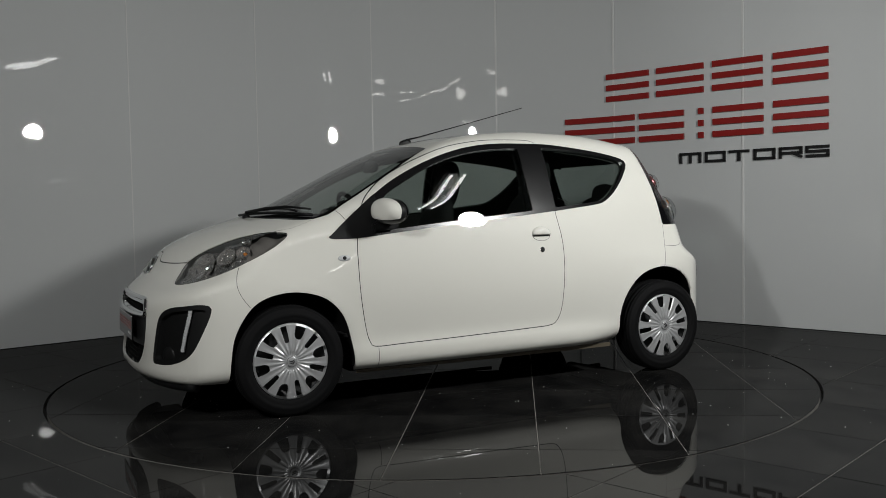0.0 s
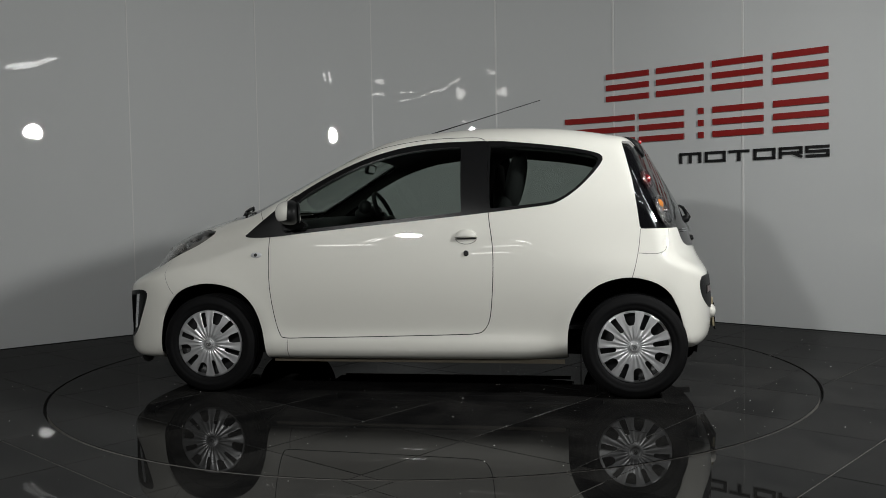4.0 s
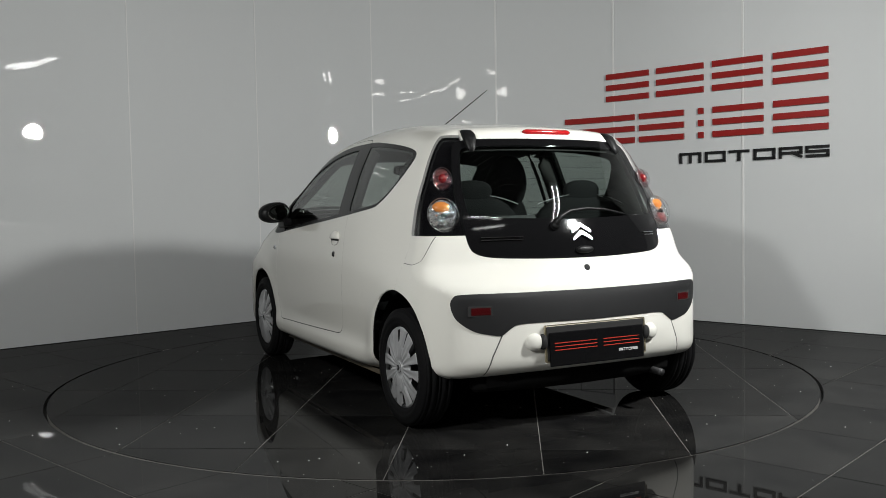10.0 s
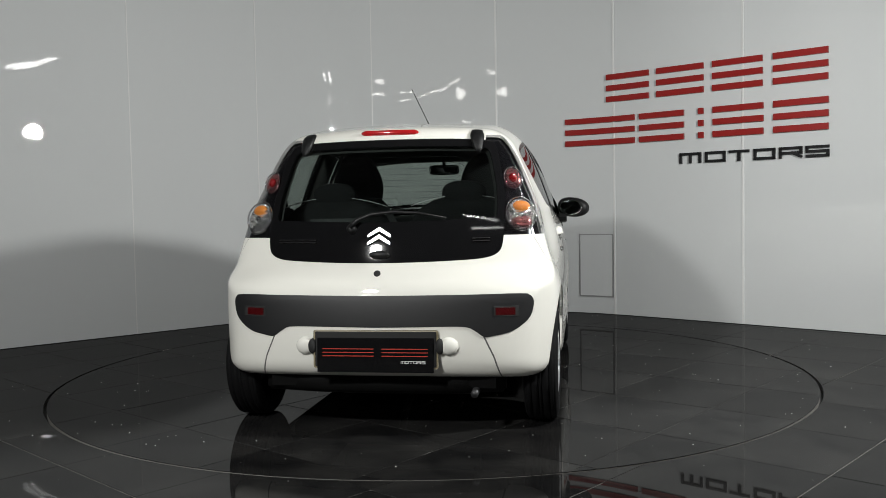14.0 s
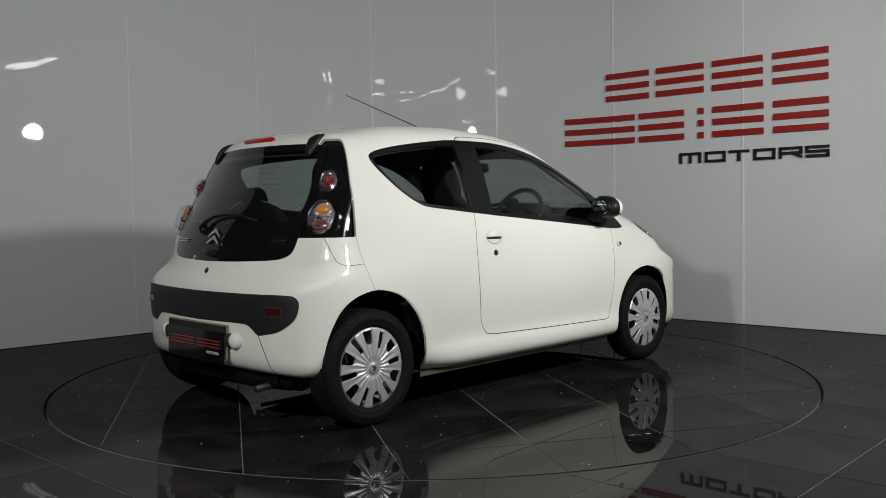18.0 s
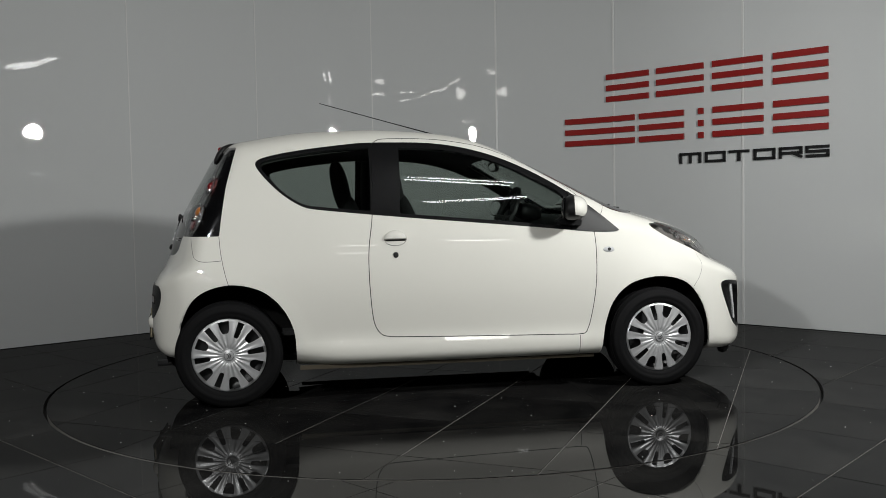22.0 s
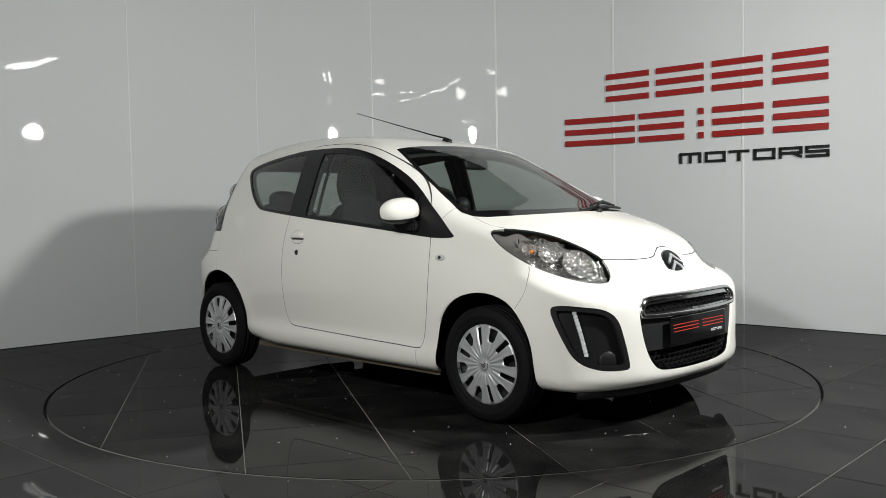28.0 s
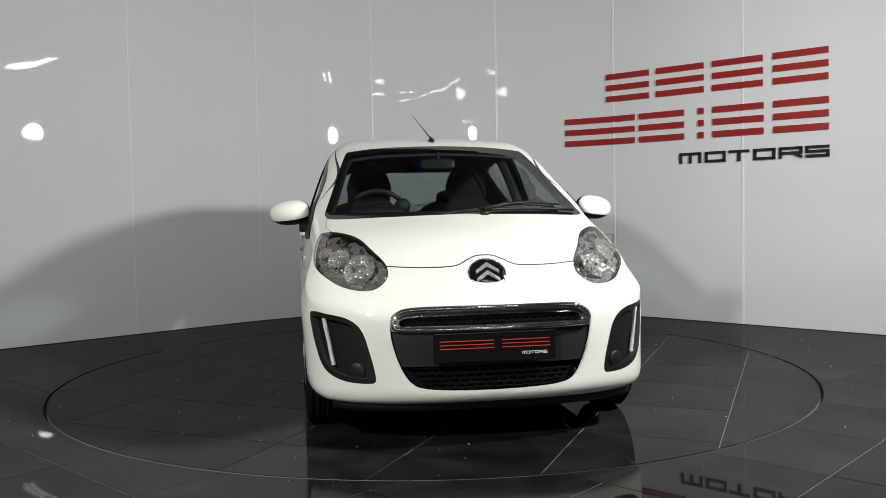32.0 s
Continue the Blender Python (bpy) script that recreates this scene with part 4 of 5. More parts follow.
for half in sides(sunk(door_glass, 0.006)):
    skin_part("door_window", half, GLASS)
for half in sides(sunk(quarter_glass, 0.003)):
    skin_part("quarter_window", half, GLASS)

# windscreen and rear window with their black borders
d = take_end(screen_skin, SCREEN, True)
screen_in, screen_rim = cut(screen_skin, d - 0.022 - 0.03 * (screen_skin[0][:, 2] < 1.0))
skin_part("screen_border", sunk(screen_rim, 0.002), GLOSS_BLACK, label="black windscreen border", thick=0.01)
skin_part("windscreen", sunk(screen_in, 0.002), GLASS)
d = take_end(backlight_skin, BACKLIGHT, False)
low = backlight_skin[0][:, 2] - (0.955 + 0.03 * np.abs(backlight_skin[0][:, 1]))
back_in, back_rim = cut(backlight_skin, np.minimum(d - 0.035, low))
skin_part("tailgate_border", sunk(back_rim, 0.003), GLOSS_BLACK, label="gloss black tailgate glass border", thick=0.01)
skin_part("rear_window", sunk(back_in, 0.003), REAR_GLASS)

# ---- things set on the skin ----
def on_skin(p, d):
    """The point where the way d from an inner point leaves the car, and the skin's normal there."""
    p, d = np.array(p, float), np.array(d, float)
    lo, hi = 0.0, 2.5
    for _ in range(30):
        mid = (lo + hi) / 2
        if body_field((p + d * mid)[None])[0] < 0:
            lo = mid
        else:
            hi = mid
    q = p + d * lo
    n = np.array([body_field((q + e)[None])[0] - body_field((q - e)[None])[0] for e in np.eye(3) * 0.004])
    return Vector(q), Vector(n / np.linalg.norm(n))


def seat_on(p, n, up=(0, 0, 1), lift=0.0):
    """Pose with z along the normal n and y as near to up as it can be."""
    zc = n.normalized()
    xc = Vector(up).cross(zc).normalized()
    yc = zc.cross(xc)
    m = Matrix((xc, yc, zc)).transposed().to_4x4()
    return Matrix.Translation(p + zc * lift) @ m


def on_side(x, z, s, lift=0.0):
    p, n = on_skin((x, 0, z), (0, s, 0))
    return seat_on(p, n, lift=lift)


def on_front(y, z, lift=0.0):
    p, n = on_skin((0.5, y, z), (1, 0, 0))
    return seat_on(p, n, lift=lift)


def on_back(y, z, lift=0.0):
    p, n = on_skin((-0.5, y, z), (-1, 0, 0))
    return seat_on(p, n, lift=lift)


def on_top(x, y, lift=0.0):
    p, n = on_skin((x, y, 0.7), (0, 0, 1))
    return seat_on(p, n, up=(1, 0, 0), lift=lift)


def dome(rx, ry, h, bm=None, m=None, n=28, rings=7, power=2.0, base=0.0):
    """A low rounded button: an ellipse rx by ry that rises to h along z, with a short skirt."""
    bm = bm or bmesh.new()
    m = m or Matrix()
    loops = []
    for i in range(rings + 1):
        t = i / rings
        k = (1 - t ** power) ** (1 / power) if t < 1 else 0
        loops.append([bm.verts.new(m @ Vector((rx * k * math.cos(a * math.tau / n), ry * k * math.sin(a * math.tau / n), h * t))) for a in range(n)] if t < 1 else [bm.verts.new(m @ Vector((0, 0, h)))])
    skirt = [bm.verts.new(m @ Vector((rx * math.cos(a * math.tau / n), ry * math.sin(a * math.tau / n), base - 0.006))) for a in range(n)]
    loops.insert(0, skirt)
    for a, b in zip(loops, loops[1:]):
        for k in range(n):
            q = list(dict.fromkeys((a[k], a[(k + 1) % n], b[(k + 1) % len(b)], b[k % len(b)])))
            if len(q) > 2:
                bm.faces.new(q)
    return bm


def slab_on(m, w, h, t, bevel=0.004, bm=None):
    bm = bm or bmesh.new()
    box(bm, 0, 0, t / 2, w, h, t, m, bevel)
    return bm


# head lamps
rim_d = take_corner(lamp_skin, HEADLAMP)
lamp_rim, lamp_in = cut(lamp_skin, 0.004 - rim_d)
for piece in sides(lamp_rim):
    skin_part("lamp_seal", sunk(piece, 0.004), GAP, label="dark lamp seal")
for s, half in zip((1, -1), sides(lamp_in)):
    lamp = tagged(new("headlamp"), "almond-shaped clear headlamp with chrome reflectors")
    lamp.parent = car
    v, n, t = half
    deep = (v - n * (0.030 + 0.012 * np.sin(v[:, [0]] * 60) * np.cos(v[:, [2]] * 70)), n, t)
    across = (v[:, 0] - np.abs(v[:, 1])) * math.sqrt(0.5)
    smoked, bright = cut(deep, 0.445 - across + 0.5 * (v[:, 2] - 0.80))
    skin_part("housing", bright, faceted_chrome("lamp_bowl_silver", (0.74, 0.73, 0.71), 45.0, 0.86) if s > 0 else bpy.data.materials["lamp_bowl_silver"], lamp)
    skin_part("outer_bezel", smoked, material("smoked_lamp_bezel", (0.22, 0.205, 0.19), 0.22, metal=0.3, coat=0.5, noise_scale=30, amount=0.3) if s > 0 else bpy.data.materials["smoked_lamp_bezel"], lamp, "dark smoked outer bezel")
    cover = skin_part("cover", half, LAMP_GLASS, lamp)
    cover.visible_shadow = False
    rng = random.Random(7 + s)
    for k in range(40):
        q = rng.randrange(len(v))
        if (take_corner((v[q:q + 1], n[q:q + 1], t[:0]), HEADLAMP) < 0.02)[0]:
            continue
        tilt = Vector([rng.uniform(-0.7, 0.7) for _ in range(3)])
        mm = seat_on(Vector(v[q]), (Vector(n[q]) + tilt).normalized(), lift=-0.02)
        part("facet", slab_on(mm, rng.uniform(0.004, 0.010), rng.uniform(0.010, 0.026), 0.004, 0.001), CLEAR_LENS, lamp)
    for a, b, r, mat, nm in ((0.690, 0.752, 0.074, FACETED, "main_reflector"), (0.560, 0.800, 0.052, FACETED, "dip_reflector"), (0.470, 0.822, 0.036, FACETED, "indicator"), (0.50, 0.872, 0.026, CLEAR_LENS, "side_reflector")):
        # point on the skin with the given place across and up
        lo, hi = 0.25, 0.79
        for _ in range(24):
            yy = (lo + hi) / 2
            p, nn = on_skin((0.5, s * yy, b), (1, 0, 0))
            if (p.x - yy) * math.sqrt(0.5) > a:
                lo = yy
            else:
                hi = yy
        m = seat_on(p, nn, lift=-0.034)
        prof = [(r, 0.030), (r * 0.97, 0.022), (r * 0.8, 0.010), (r * 0.5, 0.003), (r * 0.3, 0.001), (r * 0.26, 0.016), (0, 0.019)]
        bm = lathe(prof, 20, None, m @ Matrix.Rotation(radians(90), 4, "X"))
        part(nm, bm, mat, lamp, smooth=False)
        if nm == "indicator":
            part("bulb", dome(0.012, 0.009, 0.010, None, m @ Matrix.Translation((0.006, 0, 0.012))), AMBER_LENS, lamp, "amber bulb", smooth=True)

# fog pockets with a light strip
DRL = material("clear_white_light_strip", (0.58, 0.59, 0.60), 0.15, coat=0.8, noise_scale=60, amount=0.25)
for s, half in zip((1, -1), sides(fog_skin)):
    d = take_corner(half, FOG)
    inner, rim = cut(half, d - 0.022)
    pocket = skin_part("fog_pocket", sunk(rim, 0.002), BLACK_TRIM, label="black fog lamp surround", thick=0.03)
    skin_part("pocket_floor", sunk(inner, 0.026), BLACK_TRIM, pocket)
    for k in range(13):
        z = 0.545 - k * 0.0155
        yy = 0.714 - 0.0030 * k
        m = on_front(s * yy, z, -0.016)
        bm = slab_on(m, 0.018, 0.0150, 0.010, 0.0015)
        part("light_segment", bm, DRL, pocket)
    part("blank_cover", dome(0.044, 0.044, 0.012, None, on_front(s * 0.590, 0.325, -0.026)), BLACK_TRIM, pocket, smooth=True)

# grille: upper slot in a chrome frame, a plain band, a lower honeycomb
d = take_end(grille_skin, GRILLE, True)
x, y, z = coords(grille_skin)
grille = tagged(new("grille"), "black honeycomb grille with chrome surround")
grille.parent = car
BAND_Z = 0.512
ring_f = np.minimum(0.019 - np.abs(d - 0.017), z - BAND_Z + 0.004)
bar_f = np.minimum(0.010 - np.abs(z - BAND_Z), d - 0.002)
ring_f = np.maximum(ring_f, bar_f)
chrome_skin, grille_rest = cut(grille_skin, ring_f)
skin_part("chrome_bed", sunk(chrome_skin, 0.004), CHROME, grille, thick=0.03)
edge = spline([(0.0, 0.592), (0.20, 0.592), (0.355, 0.588), (0.405, 0.572), (0.424, 0.544), (0.421, 0.521), (0.390, 0.511), (0.20, 0.507), (0.0, 0.506)], False, 6)
loop = [(y_, z_) for y_, z_ in edge] + [(-y_, z_) for y_, z_ in edge[-2:0:-1]]
ring_pts = []
for y_, z_ in loop:
    p, n = on_skin((0.5, y_, z_), (1, 0, 0))
    ring_pts.append(p + n * 0.001)
part("chrome_surround", tube(ring_pts, 0.0115, None, 10, True), CHROME, grille, smooth=True)
x, y, z = coords(grille_rest)
band_f = np.minimum(np.minimum(BAND_Z - 0.008 - z, z - 0.352), take_end(grille_rest, GRILLE, True) - 0.006)
band_skin, grille_rest = cut(grille_rest, band_f)
skin_part("plate_band", sunk(band_skin, 0.014), GREY_TRIM, grille, thick=0.02)
skin_part("backing", sunk(grille_rest, 0.045), UNDERBODY, grille)


def hex_cell(y, z, w, h):
    bm = bmesh.new()
    pts = []
    for k in range(6):
        a = k * math.tau / 6
        p, n = on_skin((0.5, y + w * math.cos(a), z + h * math.sin(a)), (1, 0, 0))
        pts.append(p - n * 0.026)
    tube(pts, 0.0035, bm, 5, True)
    return bm


for rows in ((0.570, 0.545, 0.532), (0.333, 0.312, 0.291, 0.270)):
    for k, z in enumerate(rows):
        for i in range(-9, 10):
            y = (i + 0.5 * (k % 2)) * 0.042
            if polygon_distance(np.array([abs(y) + 0.02]), np.array([z]), GRILLE)[0] > 0.016:
                part("honeycomb_cell", hex_cell(y, z, 0.022, 0.012), UNDERBODY, grille)


def number_plate(m, w, h, dims):
    """A black dealer plate: two coloured bars in the place of its name, a pale one below."""
    plate = tagged(new("number_plate"), "black dealer plate with red bars above the word MOTORS")
    plate.parent = car
    part("plate", slab_on(m, w, h, 0.008, 0.003), GLOSS_BLACK, plate)
    for x0, x1 in ((-0.235, -0.005), (0.03, 0.235)):
        for z in (-0.0155, 0.0, 0.0155):
            bm = slab_on(m @ Matrix.Translation(((x0 + x1) / 2 * w / 0.52, z + 0.012, 0.0085)), (x1 - x0) * w / 0.52, 0.0033, 0.001, 0)
            part("red_bar", bm, PLATE_RED, plate)
    flat = m @ Matrix.Translation((0.118, -0.035, 0.0082)) @ Matrix.Rotation(radians(-90), 4, "X")
    for i, ch in enumerate("MOTORS"):
        bm = bmesh.new()
        for k, line in enumerate(WORD[ch]):
            stroke([(i * 0.0185 + 0.014 * x, 0.0095 * z) for x, z in line], 0.0026, -0.0008 - 0.0001 * k, flat, bm)
        bmesh.ops.recalc_face_normals(bm, faces=bm.faces)
        part("letter", bm, PLATE_GREY, plate, "pale printed letter")
    return plate


p, n = on_skin((0.5, 0, 0.43), (1, 0, 0))
front_m = seat_on(Vector((p.x + 0.002, 0.0, 0.43)), Vector((1, 0, 0.03)))
number_plate(front_m, 0.525, 0.124, None)
part("plate_top_edge", slab_on(front_m @ Matrix.Translation((0, 0.060, 0.009)), 0.52, 0.004, 0.002, 0.0008), CHROME, bpy.data.objects["number_plate"])
lip = []
for i in range(-16, 17):
    yy = i / 16 * 0.66
    p, n = on_skin((0.5, yy, 0.24), (1, 0, 0))
    lip.append((p.x - 0.085, yy, 0.180))
bm = tube(lip, 0.032, None, 8)
part("front_splitter", bm, BLACK_TRIM, car, "black lower lip", smooth=True)


# badges: plain folded bars
def chevrons(m, w, h, t, mat, parent):
    for k in (0, 1):
        bm = bmesh.new()
        for s in (-1, 1):
            pts = [(0, h * 0.42), (s * w / 2, 0), (s * w / 2, -h * 0.16), (0, h * 0.20)]
            base = [Vector((a, b - k * h * 0.42, 0)) for a, b in pts]
            lo = [bm.verts.new(m @ q) for q in base]
            hi = [bm.verts.new(m @ (q + Vector((0, 0, t)))) for q in base]
            for f in ([hi, lo[::-1]] + [[lo[i], lo[(i + 1) % 4], hi[(i + 1) % 4], hi[i]] for i in range(4)]):
                bm.faces.new(f)
        bmesh.ops.recalc_face_normals(bm, faces=bm.faces)
        part("folded_bar", bm, mat, parent)


m = on_front(0.0, 0.729, -0.006)
badge = part("badge", dome(0.083, 0.074, 0.012, None, m, power=2.4), GLOSS_BLACK, car, "dark oval badge with chrome bars", smooth=True)
part("badge_ring", tube([m @ Vector((0.082 * math.cos(a), 0.073 * math.sin(a), 0.004)) for a in np.linspace(0, math.tau, 40, endpoint=False)], 0.004, None, 6, True), CHROME, badge, smooth=True)
chevrons(m @ Matrix.Translation((0, 0.010, 0.010)), 0.102, 0.096, 0.008, SATIN, badge)

# ---- tail ----
m = on_back(-0.002, 0.888, 0.001)
rear_badge = tagged(new("rear_badge"), "chrome folded bars on the tailgate glass")
rear_badge.parent = car
chevrons(m @ Matrix.Translation((0, 0.012, 0)), 0.104, 0.085, 0.008, SATIN, rear_badge)
for y0, y1, nm in ((0.298, 0.496, "name_bar"), (-0.497, -0.416, "model_bar")):
    p, n = on_skin((-0.5, (y0 + y1) / 2, 0.872), (-1, 0, 0))
    for up in (-0.0065, 0.0065):
        bm = slab_on(seat_on(p, n, lift=0.0005) @ Matrix.Translation((0, up, 0)), y1 - y0, 0.0045, 0.004, 0.0015)
        part(nm, bm, CHROME, car, "thin chrome bar on the tailgate")
wiper = tagged(new("rear_wiper"), "black rear wiper arm")
wiper.parent = car
arm = []
for y, z, lift in ((-0.005, 0.812, 0.03), (0.02, 0.86, 0.028), (0.133, 0.926, 0.022), (0.10, 0.96, 0.02), (0.04, 0.985, 0.018), (-0.06, 0.995, 0.016), (-0.17, 0.99, 0.013), (-0.299, 0.967, 0.010)):
    p, n = on_skin((-0.5, y, z), (-1, 0, 0))
    arm.append(p + n * lift)
part("arm", tube(arm[2:], [0.014, 0.011, 0.009, 0.008, 0.006, 0.004], None, 8), BLACK_TRIM, wiper, smooth=True)
part("pivot", dome(0.047, 0.018, 0.022, None, on_back(-0.006, 0.81), power=3), BLACK_TRIM, wiper, smooth=True)
part("hub", dome(0.022, 0.022, 0.026, None, on_back(0.130, 0.925), power=3), BLACK_TRIM, wiper, smooth=True)
part("tailgate_lock", dome(0.016, 0.015, 0.006, None, on_back(0.0, 0.729)), GAP, car, "black tailgate lock")
# roof lamp and hinge caps
m = on_back(-0.004, 1.378, 0.0)
pts = []
stop = bmesh.new()
for i in range(-8, 9):
    p, n = on_skin((-0.5, i / 8 * 0.138, 1.376), (-1, 0, 0))
    pts.append(p + n * 0.004)
part("brake_lamp", tube(pts, [0.006] + [0.0135] * 15 + [0.006], stop, 10), RED_LENS, car, "red high-level brake lamp", smooth=True)
for s in (1, -1):
    bm = bmesh.new()
    rings = []
    for zz, half, lift in ((1.390, 0.018, 0.002), (1.380, 0.029, 0.010), (1.357, 0.033, 0.020), (1.330, 0.030, 0.020), (1.298, 0.022, 0.014), (1.278, 0.010, 0.006)):
        p, n = on_skin((-0.6, s * (0.408 + 0.15 * (1.398 - zz)), zz), (-1, 0, 0))
        m = seat_on(p, n)
        rings.append([bm.verts.new(m @ Vector((x, 0, z))) for x, z in ((-half, -0.004), (-half, lift * 0.6), (-half * 0.6, lift), (half * 0.6, lift), (half, lift * 0.6), (half, -0.004))])
    for a, b in zip(rings, rings[1:]):
        for k in range(6):
            bm.faces.new((a[k], a[(k + 1) % 6], b[(k + 1) % 6], b[k]))
    bm.faces.new(rings[0])
    bm.faces.new(rings[-1])
    bmesh.ops.recalc_face_normals(bm, faces=bm.faces)
    bmesh.ops.bevel(bm, geom=bm.edges[:], offset=0.003, segments=2, affect="EDGES")
    part("hinge_cap", bm, BLACK_TRIM, car, "black tailgate hinge cover", smooth=True)

# bumper strip and reflectors
strip = skin_part("bumper_strip", (strip_skin[0] + strip_skin[1] * 0.003, strip_skin[1], strip_skin[2]), GREY_TRIM, label="grey rear bumper strip", thick=0.02)
for s in (1, -1):
    p, n = on_skin((-0.8, s * 0.574, 0.561), (-1, 0, 0))
    mm = seat_on(p, n, lift=0.0)
    part("reflector_frame", slab_on(mm, 0.112, 0.046, 0.0038, 0.0018), GAP, strip)
    part("reflector", slab_on(mm @ Matrix.Translation((0.004 * s, 0, 0.0035)), 0.088, 0.032, 0.0015, 0.0006), DARK_RED, strip)

# rear plate in its recess, with the knobs beside it
p, n = on_skin((-0.8, 0, 0.39), (-1, 0, 0))
rm = seat_on(Vector((p.x + 0.0, 0.0, 0.388)), Vector((-1, 0, 0.06)), lift=0.002)
recess = part("plate_recess", slab_on(rm @ Matrix.Translation((0, 0.012, 0)), 0.562, 0.168, 0.006, 0.008), material("aged_cream_trim", (0.30, 0.26, 0.17), 0.5, noise_scale=12, amount=0.35), car, "cream plate recess")
part("recess_shade", slab_on(rm @ Matrix.Translation((0, 0.012, 0.005)), 0.546, 0.154, 0.003, 0.004), GAP, recess)
number_plate(rm @ Matrix.Translation((0, -0.014, 0.008)), 0.525, 0.152, None)
for s in (1, -1):
    p, n = on_skin((-0.8, s * 0.325, 0.412), (-1, 0, 0))
    pod = part("plate_lamp_pod", dome(0.043, 0.040, 0.034, None, seat_on(p, n, lift=-0.004), power=2.2), PAINT, car, "white plate lamp pod on the bumper", smooth=True)
    q, n = on_skin((-0.8, s * 0.286, 0.412), (-1, 0, 0))
    part("pod_opening", dome(0.020, 0.035, 0.033, None, seat_on(q, n, lift=-0.002), power=3.2), GAP, pod, "black opening", smooth=True)

# tail lamps: a smoked bed under clear cover, two clear bulging lenses with their coloured bulbs
SMOKED_BED = material("smoked_lamp_bed", (0.018, 0.018, 0.020), 0.12, metal=0.3, noise_scale=30, amount=0.5)
SMOKED_COVER = glass("smoked_lamp_cover", (0.42, 0.42, 0.44))
PALE_RED = material("pale_red_lamp_bowl", (0.60, 0.22, 0.22), 0.12, metal=0.75, coat=0.6, noise_scale=60, amount=0.6)
for s, half in zip((1, -1), sides(tail_skin)):
    lamp = tagged(new("tail_lamp"), "tall smoked tail lamp with red and amber lenses")
    lamp.parent = car
    v, n, t = half
    ripple = 0.022 + 0.003 * np.sin(v[:, [2]] * 260) * (v[:, [1]] * s < 0.60)
    skin_part("housing", (v - n * ripple, n, t), SMOKED_BED, lamp)
    cover = skin_part("cover", half, SMOKED_COVER, lamp)
    cover.visible_shadow = False
    for yy, zz, rx, ry, h, nm in ((0.588, 1.151, 0.044, 0.056, 0.034, "upper_lens"), (0.628, 0.984, 0.070, 0.082, 0.046, "lower_lens")):
        p, nn = on_skin((-0.8, s * yy, zz), (-1, 0, 0))
        mm = seat_on(p, (nn + Vector((-0.35, 0, 0))).normalized(), lift=-0.016)
        part("bowl", dome(rx * 0.93, ry * 0.93, 0.014, None, mm @ Matrix.Translation((0, 0, 0.005)), power=3), FACETED if nm == "lower_lens" else PALE_RED, lamp, smooth=True)
        lens = part(nm, dome(rx, ry, h + 0.016, None, mm, power=2.3), LAMP_GLASS, lamp, smooth=True)
        lens.visible_shadow = False
        part("lens_edge", tube([mm @ Vector((rx * math.cos(a), ry * math.sin(a), 0.017)) for a in np.linspace(0, math.tau, 28, endpoint=False)], 0.0025, None, 6, True), CHROME, lamp, smooth=True)
        if nm == "lower_lens":
            part("indicator_bulb", dome(0.042, 0.028, 0.020, None, mm @ Matrix.Translation((-0.006 * s, 0.038, 0.010))), AMBER_LENS, lamp, "amber indicator", smooth=True)
            if s < 0:
                part("fog_bulb", dome(0.050, 0.032, 0.018, None, mm @ Matrix.Translation((0, -0.038, 0.010))), PALE_RED, lamp, "pale red fog lens", smooth=True)
            part("reversing_bulb", dome(0.018, 0.016, 0.024, None, mm @ Matrix.Translation((0, -0.006, 0.016))), CHROME, lamp, smooth=True)
        else:
            part("brake_bulb", dome(0.020, 0.024, 0.022, None, mm @ Matrix.Translation((0, 0.002, 0.014))), TAIL_RED, lamp, "deep red bulb", smooth=True)
        for k in range(9):
            a = k * math.tau / 9
            m2 = mm @ Matrix.Translation((rx * 0.62 * math.cos(a), ry * 0.66 * math.sin(a), 0.019)) @ Matrix.Rotation(0.5, 4, (math.sin(a * 2.3), math.cos(a * 1.7), 0))
            part("flute", slab_on(m2, 0.012, 0.005, 0.003, 0.001), CLEAR_LENS, lamp)
    rng = random.Random(3)
    for _ in range(30):
        q = rng.randrange(len(v))
        if v[q][2] > 1.24 or abs(v[q][1]) < 0.60:
            continue
        mm = seat_on(Vector(v[q]), (Vector(n[q]) + Vector([rng.uniform(-0.7, 0.7) for _ in range(3)])).normalized(), lift=-0.016)
        part("chrome_facet", slab_on(mm, rng.uniform(0.005, 0.010), rng.uniform(0.004, 0.012), 0.003, 0.001), CLEAR_LENS, lamp)

# heating wires of the rear window, bent down towards the sides
for k in range(13):
    z0 = 1.315 - 0.0275 * k
    wire = []
    for i in range(-14, 15):
        yy = i / 14 * (0.44 - 0.004 * k)
        p, n = on_skin((-0.6, yy, z0 - 0.06 * max(0, abs(yy) - 0.33) / 0.11), (-1, 0, 0))
        wire.append(p - n * 0.006)
    part("heating_wire", tube(wire, 0.0006, None, 4), GAP, car, "thin dark heating wire in the rear window")

